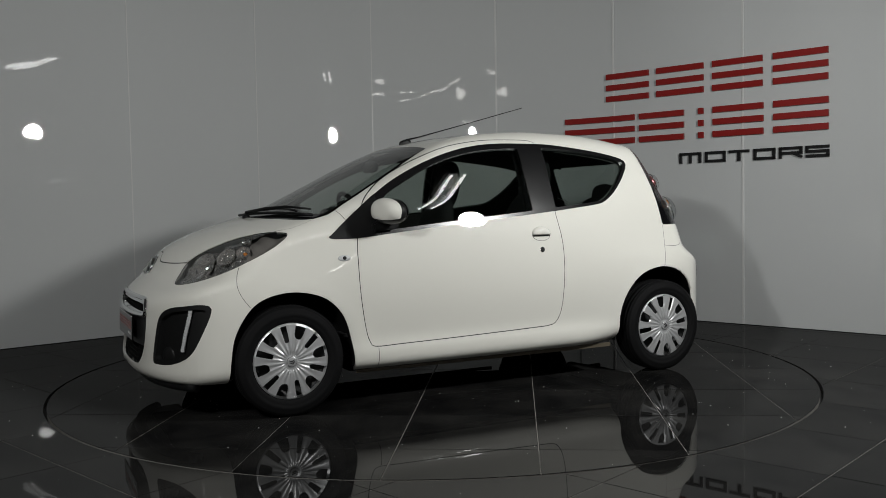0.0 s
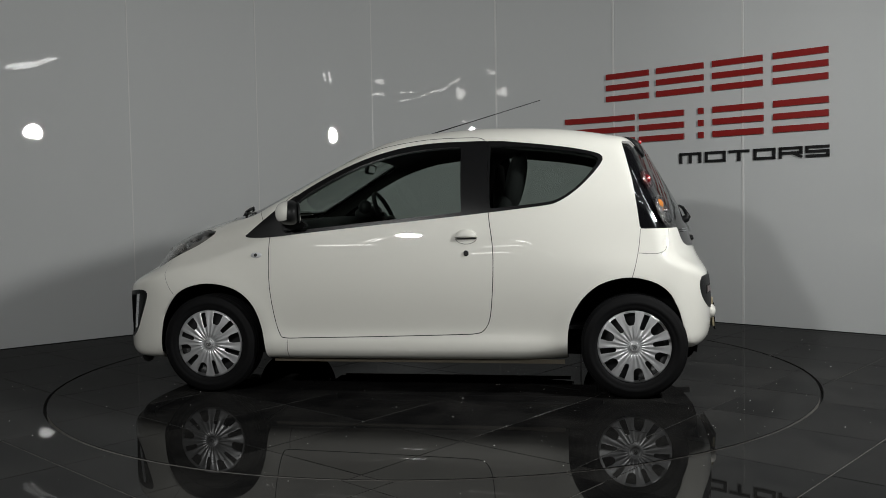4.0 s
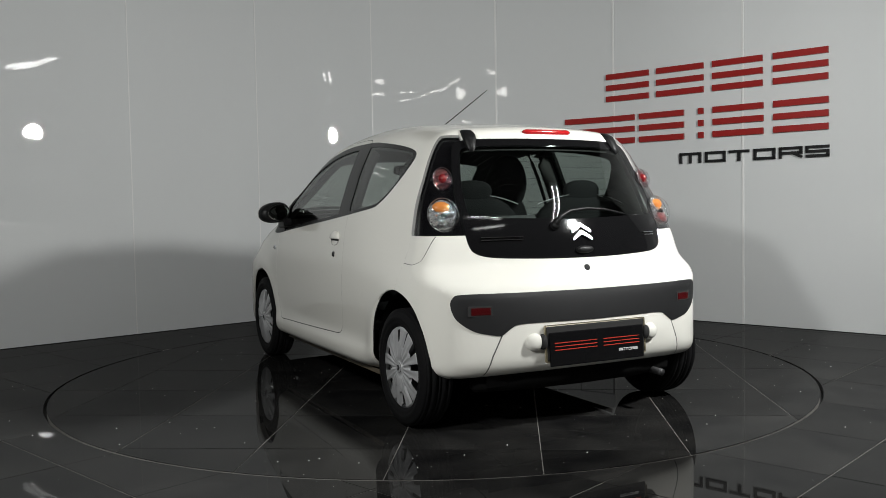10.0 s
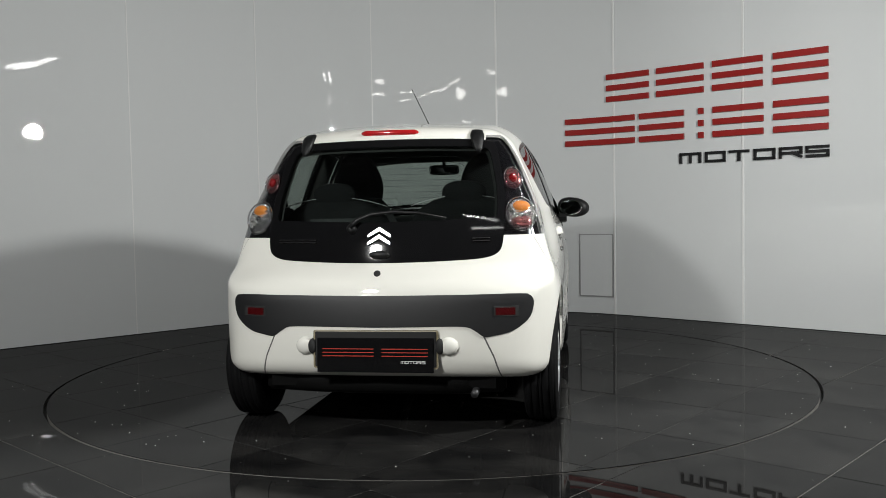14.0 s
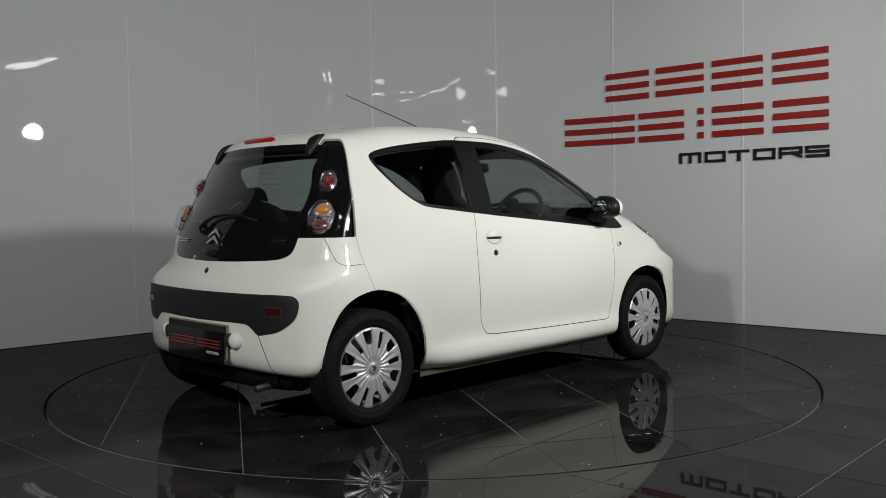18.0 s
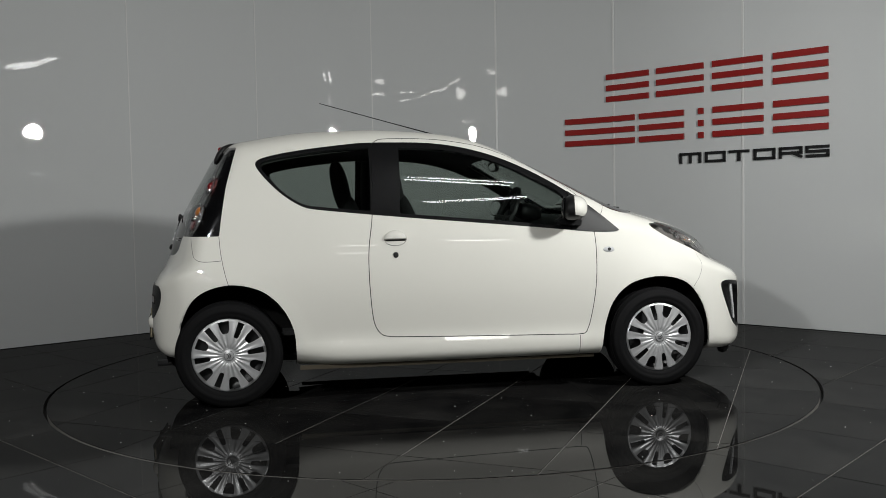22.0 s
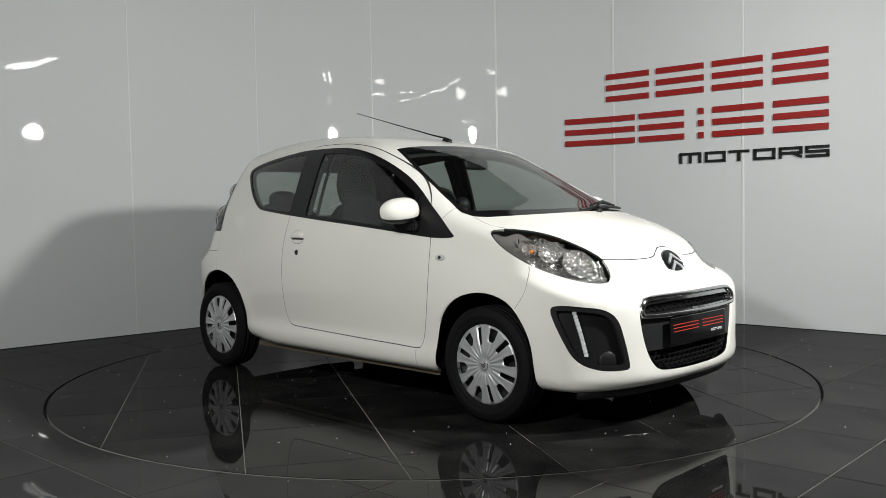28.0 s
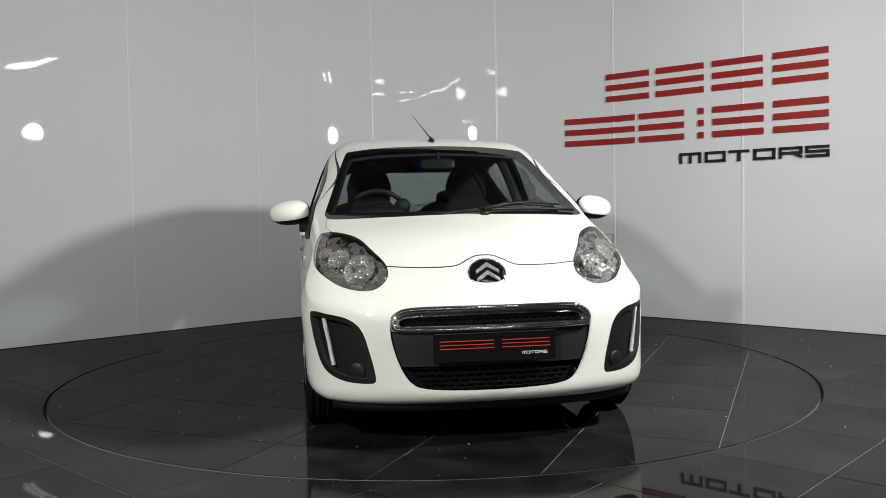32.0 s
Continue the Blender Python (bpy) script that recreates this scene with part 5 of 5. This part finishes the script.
# ---- flanks: handles, locks, repeaters, mirrors ----
for s in (1, -1):
    m = on_side(-0.316, 0.872, s)
    grip = dome(0.060, 0.046, 0.026, None, Matrix(), power=2.4)
    for vert in grip.verts:
        if vert.co.y < 0:
            vert.co.y *= 0.10
    grip.transform(m @ Matrix.Translation((0, -0.016, 0)))
    handle = part("door_handle", grip, PAINT, car, "white half-round door handle", smooth=True)
    part("grip_shadow", slab_on(m @ Matrix.Translation((0, -0.0235, -0.004)), 0.108, 0.006, 0.010, 0.002), GAP, handle)
    part("recess_edge", tube([m @ Vector((0.058 * math.cos(a), -0.018 + 0.034 * math.sin(a), 0.0006)) for a in np.linspace(-math.pi, 0, 20)], 0.0012, None, 5), GAP_LIGHT, handle, smooth=True)
    lock = part("door_lock", dome(0.0155, 0.0165, 0.007, None, on_side(-0.316, 0.772, s)), CHROME, car, "chrome door lock", smooth=True)
    part("keyway", dome(0.0115, 0.0125, 0.003, None, on_side(-0.316, 0.772, s, 0.006), base=0.004), GAP, lock, smooth=True)
    rep = part("side_repeater", dome(0.033, 0.0155, 0.008, None, on_side(0.862, 0.772, s)), DRL, car, "clear side repeater", smooth=True)
    part("repeater_bulb", dome(0.010, 0.009, 0.003, None, on_side(0.862, 0.772, s, 0.008), base=0.006), GAP, rep, smooth=True)
    # mirror
    mirror = tagged(new("door_mirror"), "white-capped black door mirror")
    mirror.parent = car
    cap, shell = bmesh.new(), bmesh.new()
    for target, grow in ((cap, 1.0), (shell, 0.975)):
        b = bmesh.new()
        bmesh.ops.create_uvsphere(b, u_segments=36, v_segments=24, radius=1.0)
        for vert in b.verts:
            q = vert.co
            vert.co = Vector((math.copysign(abs(q.x) ** 0.85, q.x) * 0.086 * (1.0 if q.x > 0 else 0.55), math.copysign(abs(q.y) ** 0.85, q.y) * 0.110, math.copysign(abs(q.z) ** 0.85, q.z) * 0.072 * (1 - 0.07 * (q.y * s + 1))))
            vert.co *= grow
        if target is cap:
            for co, no in (((0, 0, -0.020), (0.25, 0, 1)), ((0.022, 0, 0), (1, 0, 0.1))):
                bmesh.ops.bisect_plane(b, geom=b.verts[:] + b.edges[:] + b.faces[:], plane_co=co, plane_no=no, clear_inner=True)
        bmesh.ops.rotate(b, verts=b.verts, cent=(0, 0, 0), matrix=Matrix.Rotation(radians(-6 * s), 3, "X") @ Matrix.Rotation(radians(18 * s), 3, "Z"))
        bmesh.ops.translate(b, verts=b.verts, vec=(0.630, s * 0.842, 1.004))
        append(target, b)
    part("cap", cap, PAINT, mirror, "white mirror cap", smooth=True)
    part("shell", shell, BLACK_TRIM, mirror, smooth=True)
    head = Matrix.Translation((0.630, s * 0.842, 1.004)) @ Matrix.Rotation(radians(-6 * s), 4, "X") @ Matrix.Rotation(radians(18 * s), 4, "Z")
    facing = Matrix.Rotation(radians(-90), 4, "Y") @ Matrix.Rotation(radians(90), 4, "Z")
    bm = dome(0.088, 0.058, 0.004, None, head @ Matrix.Translation((-0.044, 0, 0)) @ facing)
    part("bezel", bm, BLACK_TRIM, mirror, smooth=True)
    bm = dome(0.078, 0.050, 0.003, None, head @ Matrix.Translation((-0.0485, 0, 0)) @ facing)
    part("mirror_glass", bm, material("mirror_silver", (0.9, 0.9, 0.9), 0.01, metal=1.0) if s > 0 else bpy.data.materials["mirror_silver"], mirror, smooth=True)
    bm = bmesh.new()
    out = [(0.70, 0.90), (0.575, 0.915), (0.56, 0.935), (0.60, 0.965), (0.66, 0.968), (0.705, 0.94)]
    prism([(a, b) for a, b in out], 0.745, 0.80, bm, Matrix(((1, 0, 0, 0), (0, 0, s, 0), (0, 1, 0, 0), (0, 0, 0, 1))))
    bmesh.ops.recalc_face_normals(bm, faces=bm.faces)
    bmesh.ops.bevel(bm, geom=bm.edges[:], offset=0.006, segments=2, affect="EDGES")
    part("foot", bm, BLACK_TRIM, mirror)
    # black triangle at the foot of the screen pillar, proud of the frame
    tri_skin, _ = cut(dlo_skin, np.minimum(dlo_skin[0][:, 0] - 0.655, s * dlo_skin[0][:, 1]))
    skin_part("mirror_triangle", (tri_skin[0] + tri_skin[1] * 0.004, tri_skin[1], tri_skin[2]), BLACK_TRIM, mirror, thick=0.004)

# aerial
am = on_top(0.158, 0.0)
base = am.translation
aerial = part("aerial_foot", dome(0.018, 0.040, 0.022, None, on_top(0.165, 0.0), power=2.5), BLACK_TRIM, car, "black roof aerial", smooth=True)
tip = Vector((-0.679, 0.0, 1.660))
part("aerial_rod", tube([base + Vector((0.0, 0, 0.018)), base.lerp(tip, 0.12) + Vector((0, 0, 0.012)), base.lerp(tip, 0.5) + Vector((0, 0, 0.006)), tip], [0.0055, 0.0045, 0.0028, 0.0022]), BLACK_TRIM, aerial, smooth=True)

# screen wiper and cowl
wiper = tagged(new("front_wiper"), "black windscreen wiper")
wiper.parent = car


def screen_at(y, z, lift):
    p, n = on_skin((0.3, y, z), (1, 0, 0))
    return p + n * lift


part("arm", tube([screen_at(0.10, 0.985, 0.025), screen_at(0.22, 1.003, 0.028), screen_at(0.36, 1.014, 0.026), screen_at(0.55, 1.008, 0.016)], [0.010, 0.009, 0.007, 0.005]), BLACK_TRIM, wiper, smooth=True)
part("blade", tube([screen_at(-0.06 + 0.68 * k / 8, 0.985 + 0.012 * math.sin(k / 8 * 3.1), 0.010) for k in range(9)], 0.0075), BLACK_TRIM, wiper, smooth=True)
part("blade_frame", tube([screen_at(0.08 + 0.42 * k / 6, 0.996 + 0.016 * math.sin(k / 6 * 3.1), 0.018) for k in range(7)], 0.006), BLACK_TRIM, wiper, smooth=True)
part("pivot", dome(0.026, 0.022, 0.02, None, seat_on(*on_skin((0.3, 0.10, 0.983), (1, 0, 0)))), BLACK_TRIM, wiper, smooth=True)

# ---- wheel housings, sill flanges and underside ----
for hx in (HUB_F, HUB_R):
    for s in (1, -1):
        bm = bmesh.new()
        ring = []
        for k in range(25):
            a = radians(-12 + 204 * k / 24)
            row = []
            edge = on_skin((hx + 0.352 * math.cos(a), 0, max(0.25, HUB_Z + 0.352 * math.sin(a))), (0, 1, 0))[0].y - 0.045
            for yy, r in ((min(0.75, edge + 0.02), 0.346), (min(0.72, edge), 0.352), (0.52, 0.352), (0.50, 0.32), (0.50, 0.0)):
                row.append(bm.verts.new((hx + r * math.cos(a), s * yy, HUB_Z + 0.01 + r * math.sin(a))))
            ring.append(row)
        for a, b in zip(ring, ring[1:]):
            for i in range(4):
                bm.faces.new((a[i], a[i + 1], b[i + 1], b[i]))
        bmesh.ops.remove_doubles(bm, verts=bm.verts, dist=1e-5)
        part("wheel_housing", bm, UNDERBODY, car, "black wheel housing")
FLANGE = material("rusty_cream_flange", (0.11, 0.09, 0.06), 0.6, noise_scale=9, amount=0.5)
for s in (1, -1):
    bm = bmesh.new()
    box(bm, -0.02, s * 0.720, 0.184, 1.62, 0.006, 0.024, bevel=0.002)
    part("sill_flange", bm, FLANGE, car, "stained cream sill flange")
bm = bmesh.new()
box(bm, -0.05, 0, 0.225, 1.9, 1.2, 0.04, bevel=0.01)
box(bm, 1.30, 0, 0.205, 0.7, 0.95, 0.07, bevel=0.02)
part("engine_tray", bm, UNDERBODY, car, "black undertray")
bm = bmesh.new()
prism([(-1.50, -0.56), (-1.56, -0.30), (-1.575, 0.0), (-1.56, 0.30), (-1.50, 0.56), (-1.44, 0.56), (-1.44, -0.56)], 0.185, 0.285, bm)
bmesh.ops.recalc_face_normals(bm, faces=bm.faces)
bmesh.ops.bevel(bm, geom=bm.edges[:], offset=0.012, segments=2, affect="EDGES")
part("rear_valance", bm, UNDERBODY, car, "black panel under the rear bumper", smooth=True)
part("exhaust_pipe", tube([(0.6, 0.12, 0.15), (-0.2, 0.15, 0.15), (-0.9, 0.05, 0.17), (-1.25, -0.3, 0.19)], 0.022), STEEL_DARK, car, smooth=True)
part("silencer", tube([(-1.33, -0.42, 0.215), (-1.35, 0.22, 0.215)], 0.075, None, 16), STEEL_DARK, car, smooth=True)
part("tail_pipe", tube([(-1.35, -0.40, 0.205), (-1.47, -0.43, 0.20), (-1.60, -0.43, 0.195)], 0.018), STEEL_DARK, car, smooth=True)
for hx in (HUB_F, HUB_R):
    part("axle", tube([(hx, -0.62, 0.25), (hx - 0.03, 0, 0.215), (hx, 0.62, 0.25)], 0.03), UNDERBODY, car, smooth=True)


# ---- wheels ----
def cover_mesh():
    """A pressed wheel cover: twelve spokes, with wide and narrow openings by turns."""
    rs = np.concatenate([np.linspace(0.006, 0.06, 8), np.linspace(0.066, 0.195, 36)])
    na = 360
    th = np.arange(na) / na * math.tau
    r, a = np.meshgrid(rs, th, indexing="ij")
    dish = 0.080 - 0.012 * (r / 0.195) ** 2 - 0.012 * np.exp(-((r - 0.035) / 0.012) ** 2) * 0.4
    dish -= 0.014 * ease(r, 0.184, 0.196)
    fold = np.abs(((a / math.tau * 12 + 0.5) % 1.0) - 0.5) * 2
    ridge = (0.0028 * np.sin(fold * math.pi) ** 2 - 0.0015 * (1 - fold)) * ease(r, 0.025, 0.07) * (1 - 0.7 * ease(r, 0.12, 0.185))
    y = dish + ridge
    v = np.stack([r * np.cos(a), y, r * np.sin(a)], -1).reshape(-1, 3)
    i, j = np.meshgrid(np.arange(len(rs) - 1), np.arange(na), indexing="ij")
    k = (j + 1) % na
    q = np.stack([i * na + j, i * na + k, (i + 1) * na + k, (i + 1) * na + j], -1).reshape(-1, 4)
    t = np.concatenate([q[:, [0, 1, 2]], q[:, [0, 2, 3]]])
    fn = np.cross(v[t[:, 1]] - v[t[:, 0]], v[t[:, 2]] - v[t[:, 0]])
    n = np.zeros_like(v)
    for c in range(3):
        np.add.at(n, t[:, c], fn)
    if n[:, 1].mean() < 0:
        n, t = -n, t[:, ::-1]
    n /= np.linalg.norm(n, axis=1, keepdims=True)
    best = np.full(len(v), -1.0)
    for s in range(12):
        c, w = math.cos(s * math.tau / 12), math.sin(s * math.tau / 12)
        u, lat = v[:, 0] * c + v[:, 2] * w, np.abs(-v[:, 0] * w + v[:, 2] * c)
        if s % 2 == 0:
            half, r0, r1 = 0.0250 + 0.10 * np.clip(u - 0.130, 0, 0.06), 0.137, 0.1870
        else:
            half, r0, r1 = 0.0120 + 0.060 * np.clip(u - 0.105, 0, 0.09), 0.106, 0.1870
        ax = np.maximum(r0 - u, 0)
        d = half - np.where(u < r0, np.hypot(lat, ax), lat)
        best = np.maximum(best, np.minimum(d, r1 - np.hypot(v[:, 0], v[:, 2])))
    _, solid = cut((v, n, t), best)
    return solid


COVER = cover_mesh()


def wheel_parts():
    w = tagged(new("wheel"), "black tyre with a silver twelve-spoke wheel cover")
    side = [(0.178, 0.050), (0.188, 0.060), (0.197, 0.0715), (0.204, 0.0755), (0.212, 0.0765), (0.222, 0.0775), (0.224, 0.0792), (0.238, 0.0785), (0.240, 0.0770), (0.252, 0.0745), (0.262, 0.0700), (0.2695, 0.0630)]
    tread = []
    for y0, y1, r in ((0.060, 0.044, 0.2735), (0.036, 0.012, 0.2755), (0.004, -0.004, 0.276), (-0.012, -0.036, 0.2755), (-0.044, -0.060, 0.2735)):
        tread += [(r - 0.006, y0 + 0.0005), (r, y0), (r, y1), (r - 0.006, y1 - 0.0005)]
    prof = side + tread + [(r, -y) for r, y in side[::-1]]
    bm = lathe(prof, 72)
    bmesh.ops.recalc_face_normals(bm, faces=bm.faces)
    tyre = part("tyre", bm, RUBBER, w, "black tyre", smooth=False)
    for f in tyre.data.polygons:
        f.use_smooth = True
    part("rim", lathe([(0.0, 0.018), (0.06, 0.024), (0.10, 0.012), (0.150, 0.018), (0.180, 0.03), (0.188, 0.058), (0.196, 0.066)], 48), RIM_STEEL, w, smooth=True)
    cover = skin_part("wheel_cover", COVER, SILVER, w, "silver wheel cover", thick=0.014)
    cap_m = Matrix.Translation((0, 0.0755, 0)) @ Matrix.Rotation(radians(-90), 4, "X")
    part("centre_cap", dome(0.026, 0.026, 0.007, None, cap_m, power=4), SILVER, cover, smooth=True)
    part("cap_ring", tube([cap_m @ Vector((0.024 * math.cos(a), 0.024 * math.sin(a), 0.0035)) for a in np.linspace(0, math.tau, 24, endpoint=False)], 0.0018, None, 6, True), STEEL_DARK, cover, smooth=True)
    chevrons(cap_m @ Matrix.Translation((0, 0.003, 0.0065)), 0.026, 0.024, 0.003, STEEL_DARK, cover)
    for k in range(6):
        a = (k + 0.5) * math.tau / 6
        part("slot", tube([(0.052 * math.cos(a), 0.074, 0.052 * math.sin(a)), (0.064 * math.cos(a), 0.0745, 0.064 * math.sin(a))], 0.0032, None, 6), GAP, cover)
    part("valve", tube([(0.168, 0.066, 0.0), (0.176, 0.078, 0.0)], 0.003, None, 6), GAP, w)
    return w


master = None
for hx, tw in ((HUB_F, 12), (HUB_R, 98)):
    for s in (1, -1):
        m = Matrix.Translation((hx, s * 0.711, 0.276)) @ (Matrix() if s > 0 else Matrix.Rotation(math.pi, 4, "Z")) @ Matrix.Rotation(radians(tw), 4, "Y")
        if master is None:
            master = wheel_parts()
            master.parent = car
            master.matrix_basis = m
        else:
            copy_thing(master, m)

# ---- cabin ----
lining = make_skin(220, 180)
for arch in (ARCH_F, ARCH_R):
    _, lining = cut(lining, take_side(lining, arch) + 0.03)
_, lining = cut(lining, take_side(lining, DLO) - 0.02)
_, lining = cut(lining, take_end(lining, SCREEN, True) - 0.03)
_, lining = cut(lining, np.minimum(take_end(lining, BACKLIGHT, False) - 0.04, lining[0][:, 2] - 0.95))
lining, _ = cut(lining, lining[0][:, 2] - 0.34)
lining, _ = cut(lining, np.minimum(0.95 - lining[0][:, 0] - 0.0, 2.0 + lining[0][:, 2]))
skin_part("cabin_lining", sunk(lining, 0.035), LINING, label="grey cabin lining")
for s in (1, -1):
    # inner pillar between door and quarter window
    pts = []
    for z in (0.99, 1.1, 1.2, 1.3, 1.36):
        p, n = on_skin((-0.355, 0, z), (0, s, 0))
        pts.append(p - n * 0.045)
    bm = tube(pts, 0.045, None, 10)
    part("pillar_trim", bm, LINING, car, smooth=True)
    part("seat_belt", tube([p_ + Vector((0.06, -s * 0.05, 0)) for p_ in pts], 0.010, None, 6), SEAT, car, "dark seat belt")


def rounded_block(w, d, h, power=3.2):
    b = bmesh.new()
    bmesh.ops.create_uvsphere(b, u_segments=28, v_segments=18, radius=1.0)
    for vert in b.verts:
        q = vert.co
        r = (abs(q.x) ** power + abs(q.y) ** power + abs(q.z) ** power) ** (1 / power)
        vert.co = Vector((q.x / r * d / 2, q.y / r * w / 2, q.z / r * h / 2))
    return b


for yy, back in ((0.345, 0.13), (-0.345, -0.13)):
    seat = tagged(new("front_seat"), "charcoal cloth front seat with built-in headrest")
    seat.parent = car
    b = rounded_block(0.48, 0.50, 0.16)
    b.transform(pose(0.02 - back, yy, 0.50, 0, -8, 0))
    part("cushion", b, SEAT, seat, smooth=True)
    b = rounded_block(0.47, 0.13, 0.64, 2.8)
    for vert in b.verts:
        vert.co.y *= 1 - 0.25 * max(0, vert.co.z) / 0.32
    b.transform(pose(-0.30 - back, yy, 0.80, 0, -16, 0))
    part("backrest", b, SEAT, seat, smooth=True)
    b = rounded_block(0.285, 0.11, 0.34, 2.6)
    for vert in b.verts:
        vert.co.y *= 1 - 0.28 * max(0, vert.co.z) / 0.17
    b.transform(pose(-0.42 - back, yy, 1.160, 0, -12, 0))
    part("headrest", b, SEAT, seat, smooth=True)
for yy in (0.33, -0.33):
    seat = tagged(new("rear_seat"), "charcoal cloth rear seat back with pale stitching")
    seat.parent = car
    b = rounded_block(0.60, 0.14, 0.56, 2.6)
    b.transform(pose(-1.03, yy, 0.80, 0, -12, 0))
    part("backrest", b, SEAT, seat, smooth=True)
    part("stitching", tube([(-1.115 + 0.03 * abs(k) / 6, yy + 0.27 * k / 6, 1.078 - 0.05 * (k / 6) ** 2) for k in range(-6, 7)], 0.0022, None, 5), PLATE_GREY, seat)
    b = rounded_block(0.22, 0.07, 0.13, 2.6)
    b.transform(pose(-1.085, yy, 1.085, 0, -10, 0))
    part("headrest", b, SEAT, seat, smooth=True)
b = rounded_block(1.36, 0.50, 0.36, 4.0)
b.transform(pose(0.72, 0, 0.78, 0, 8, 0))
part("dashboard", b, DASH, car, "dark grey dashboard", smooth=True)
b = rounded_block(0.30, 0.16, 0.10, 3)
b.transform(pose(0.50, -0.36, 0.985, 0, 10, 0))
part("instrument_pod", b, DASH, car, smooth=True)
b = rounded_block(0.09, 0.09, 0.09, 2)
b.transform(pose(0.49, -0.22, 1.03))
part("rev_counter", b, DASH, car, smooth=True)
wheel_m = pose(0.375, -0.36, 0.955, 0, -65, 0)
steer = part("steering_wheel", tube([wheel_m @ Vector((0.18 * math.cos(a), 0.18 * math.sin(a), 0)) for a in np.linspace(0, math.tau, 36, endpoint=False)], 0.015, None, 8, True), DASH, car, "black three-spoke steering wheel", smooth=True)
for a in (0, 180, 270):
    part("spoke", tube([wheel_m @ Vector((0, 0, -0.015)), wheel_m @ Vector((0.175 * math.sin(radians(a)), 0.175 * math.cos(radians(a)), 0)) if a != 270 else wheel_m @ Vector((-0.175, 0, 0))], 0.016), DASH, steer)
part("column", tube([wheel_m @ Vector((0, 0, 0)), wheel_m @ Vector((0, 0, -0.25))], 0.05, None, 12), DASH, steer)
b = rounded_block(0.20, 0.025, 0.066, 5)
b.transform(pose(0.395, 0, 1.268, 0, -12, 0))
mir = part("rear_view_mirror", b, BLACK_TRIM, car, "black interior mirror", smooth=True)
b = rounded_block(0.182, 0.006, 0.05, 6)
b.transform(pose(0.381, 0, 1.268, 0, -12, 0))
part("mirror_glass", b, bpy.data.materials["mirror_silver"], mir, smooth=True)
part("stalk", tube([(0.40, 0, 1.295), (0.385, 0, 1.335)], 0.012), BLACK_TRIM, mir)
bm = bmesh.new()
box(bm, -0.1, 0, 0.36, 1.9, 1.3, 0.02)
part("cabin_floor", bm, SEAT, car, "dark cabin carpet")
bm = bmesh.new()
box(bm, -1.22, 0, 0.80, 0.30, 1.10, 0.02, bevel=0.004)
part("parcel_shelf", bm, SEAT, car, "dark parcel shelf")
part("shelf_paper", slab_on(Matrix.Translation((-1.385, 0.26, 0.955)) @ Matrix.Rotation(radians(-68), 4, "Y") @ Matrix.Rotation(radians(90), 4, "Z"), 0.22, 0.04, 0.003, 0), DASH, car, "grey label in the rear window")


# ---- movement ----
def motions():
    rows_table, rows_car = [], []
    for t in range(33):
        m = pose(0, 0, 0, 0, 0, turn(t))
        rows_table.append((t, m))
        rows_car.append((t, m @ pose(0, -0.0204, 0)))
    walk(table, rows_table)
    walk(car, rows_car)


motions()
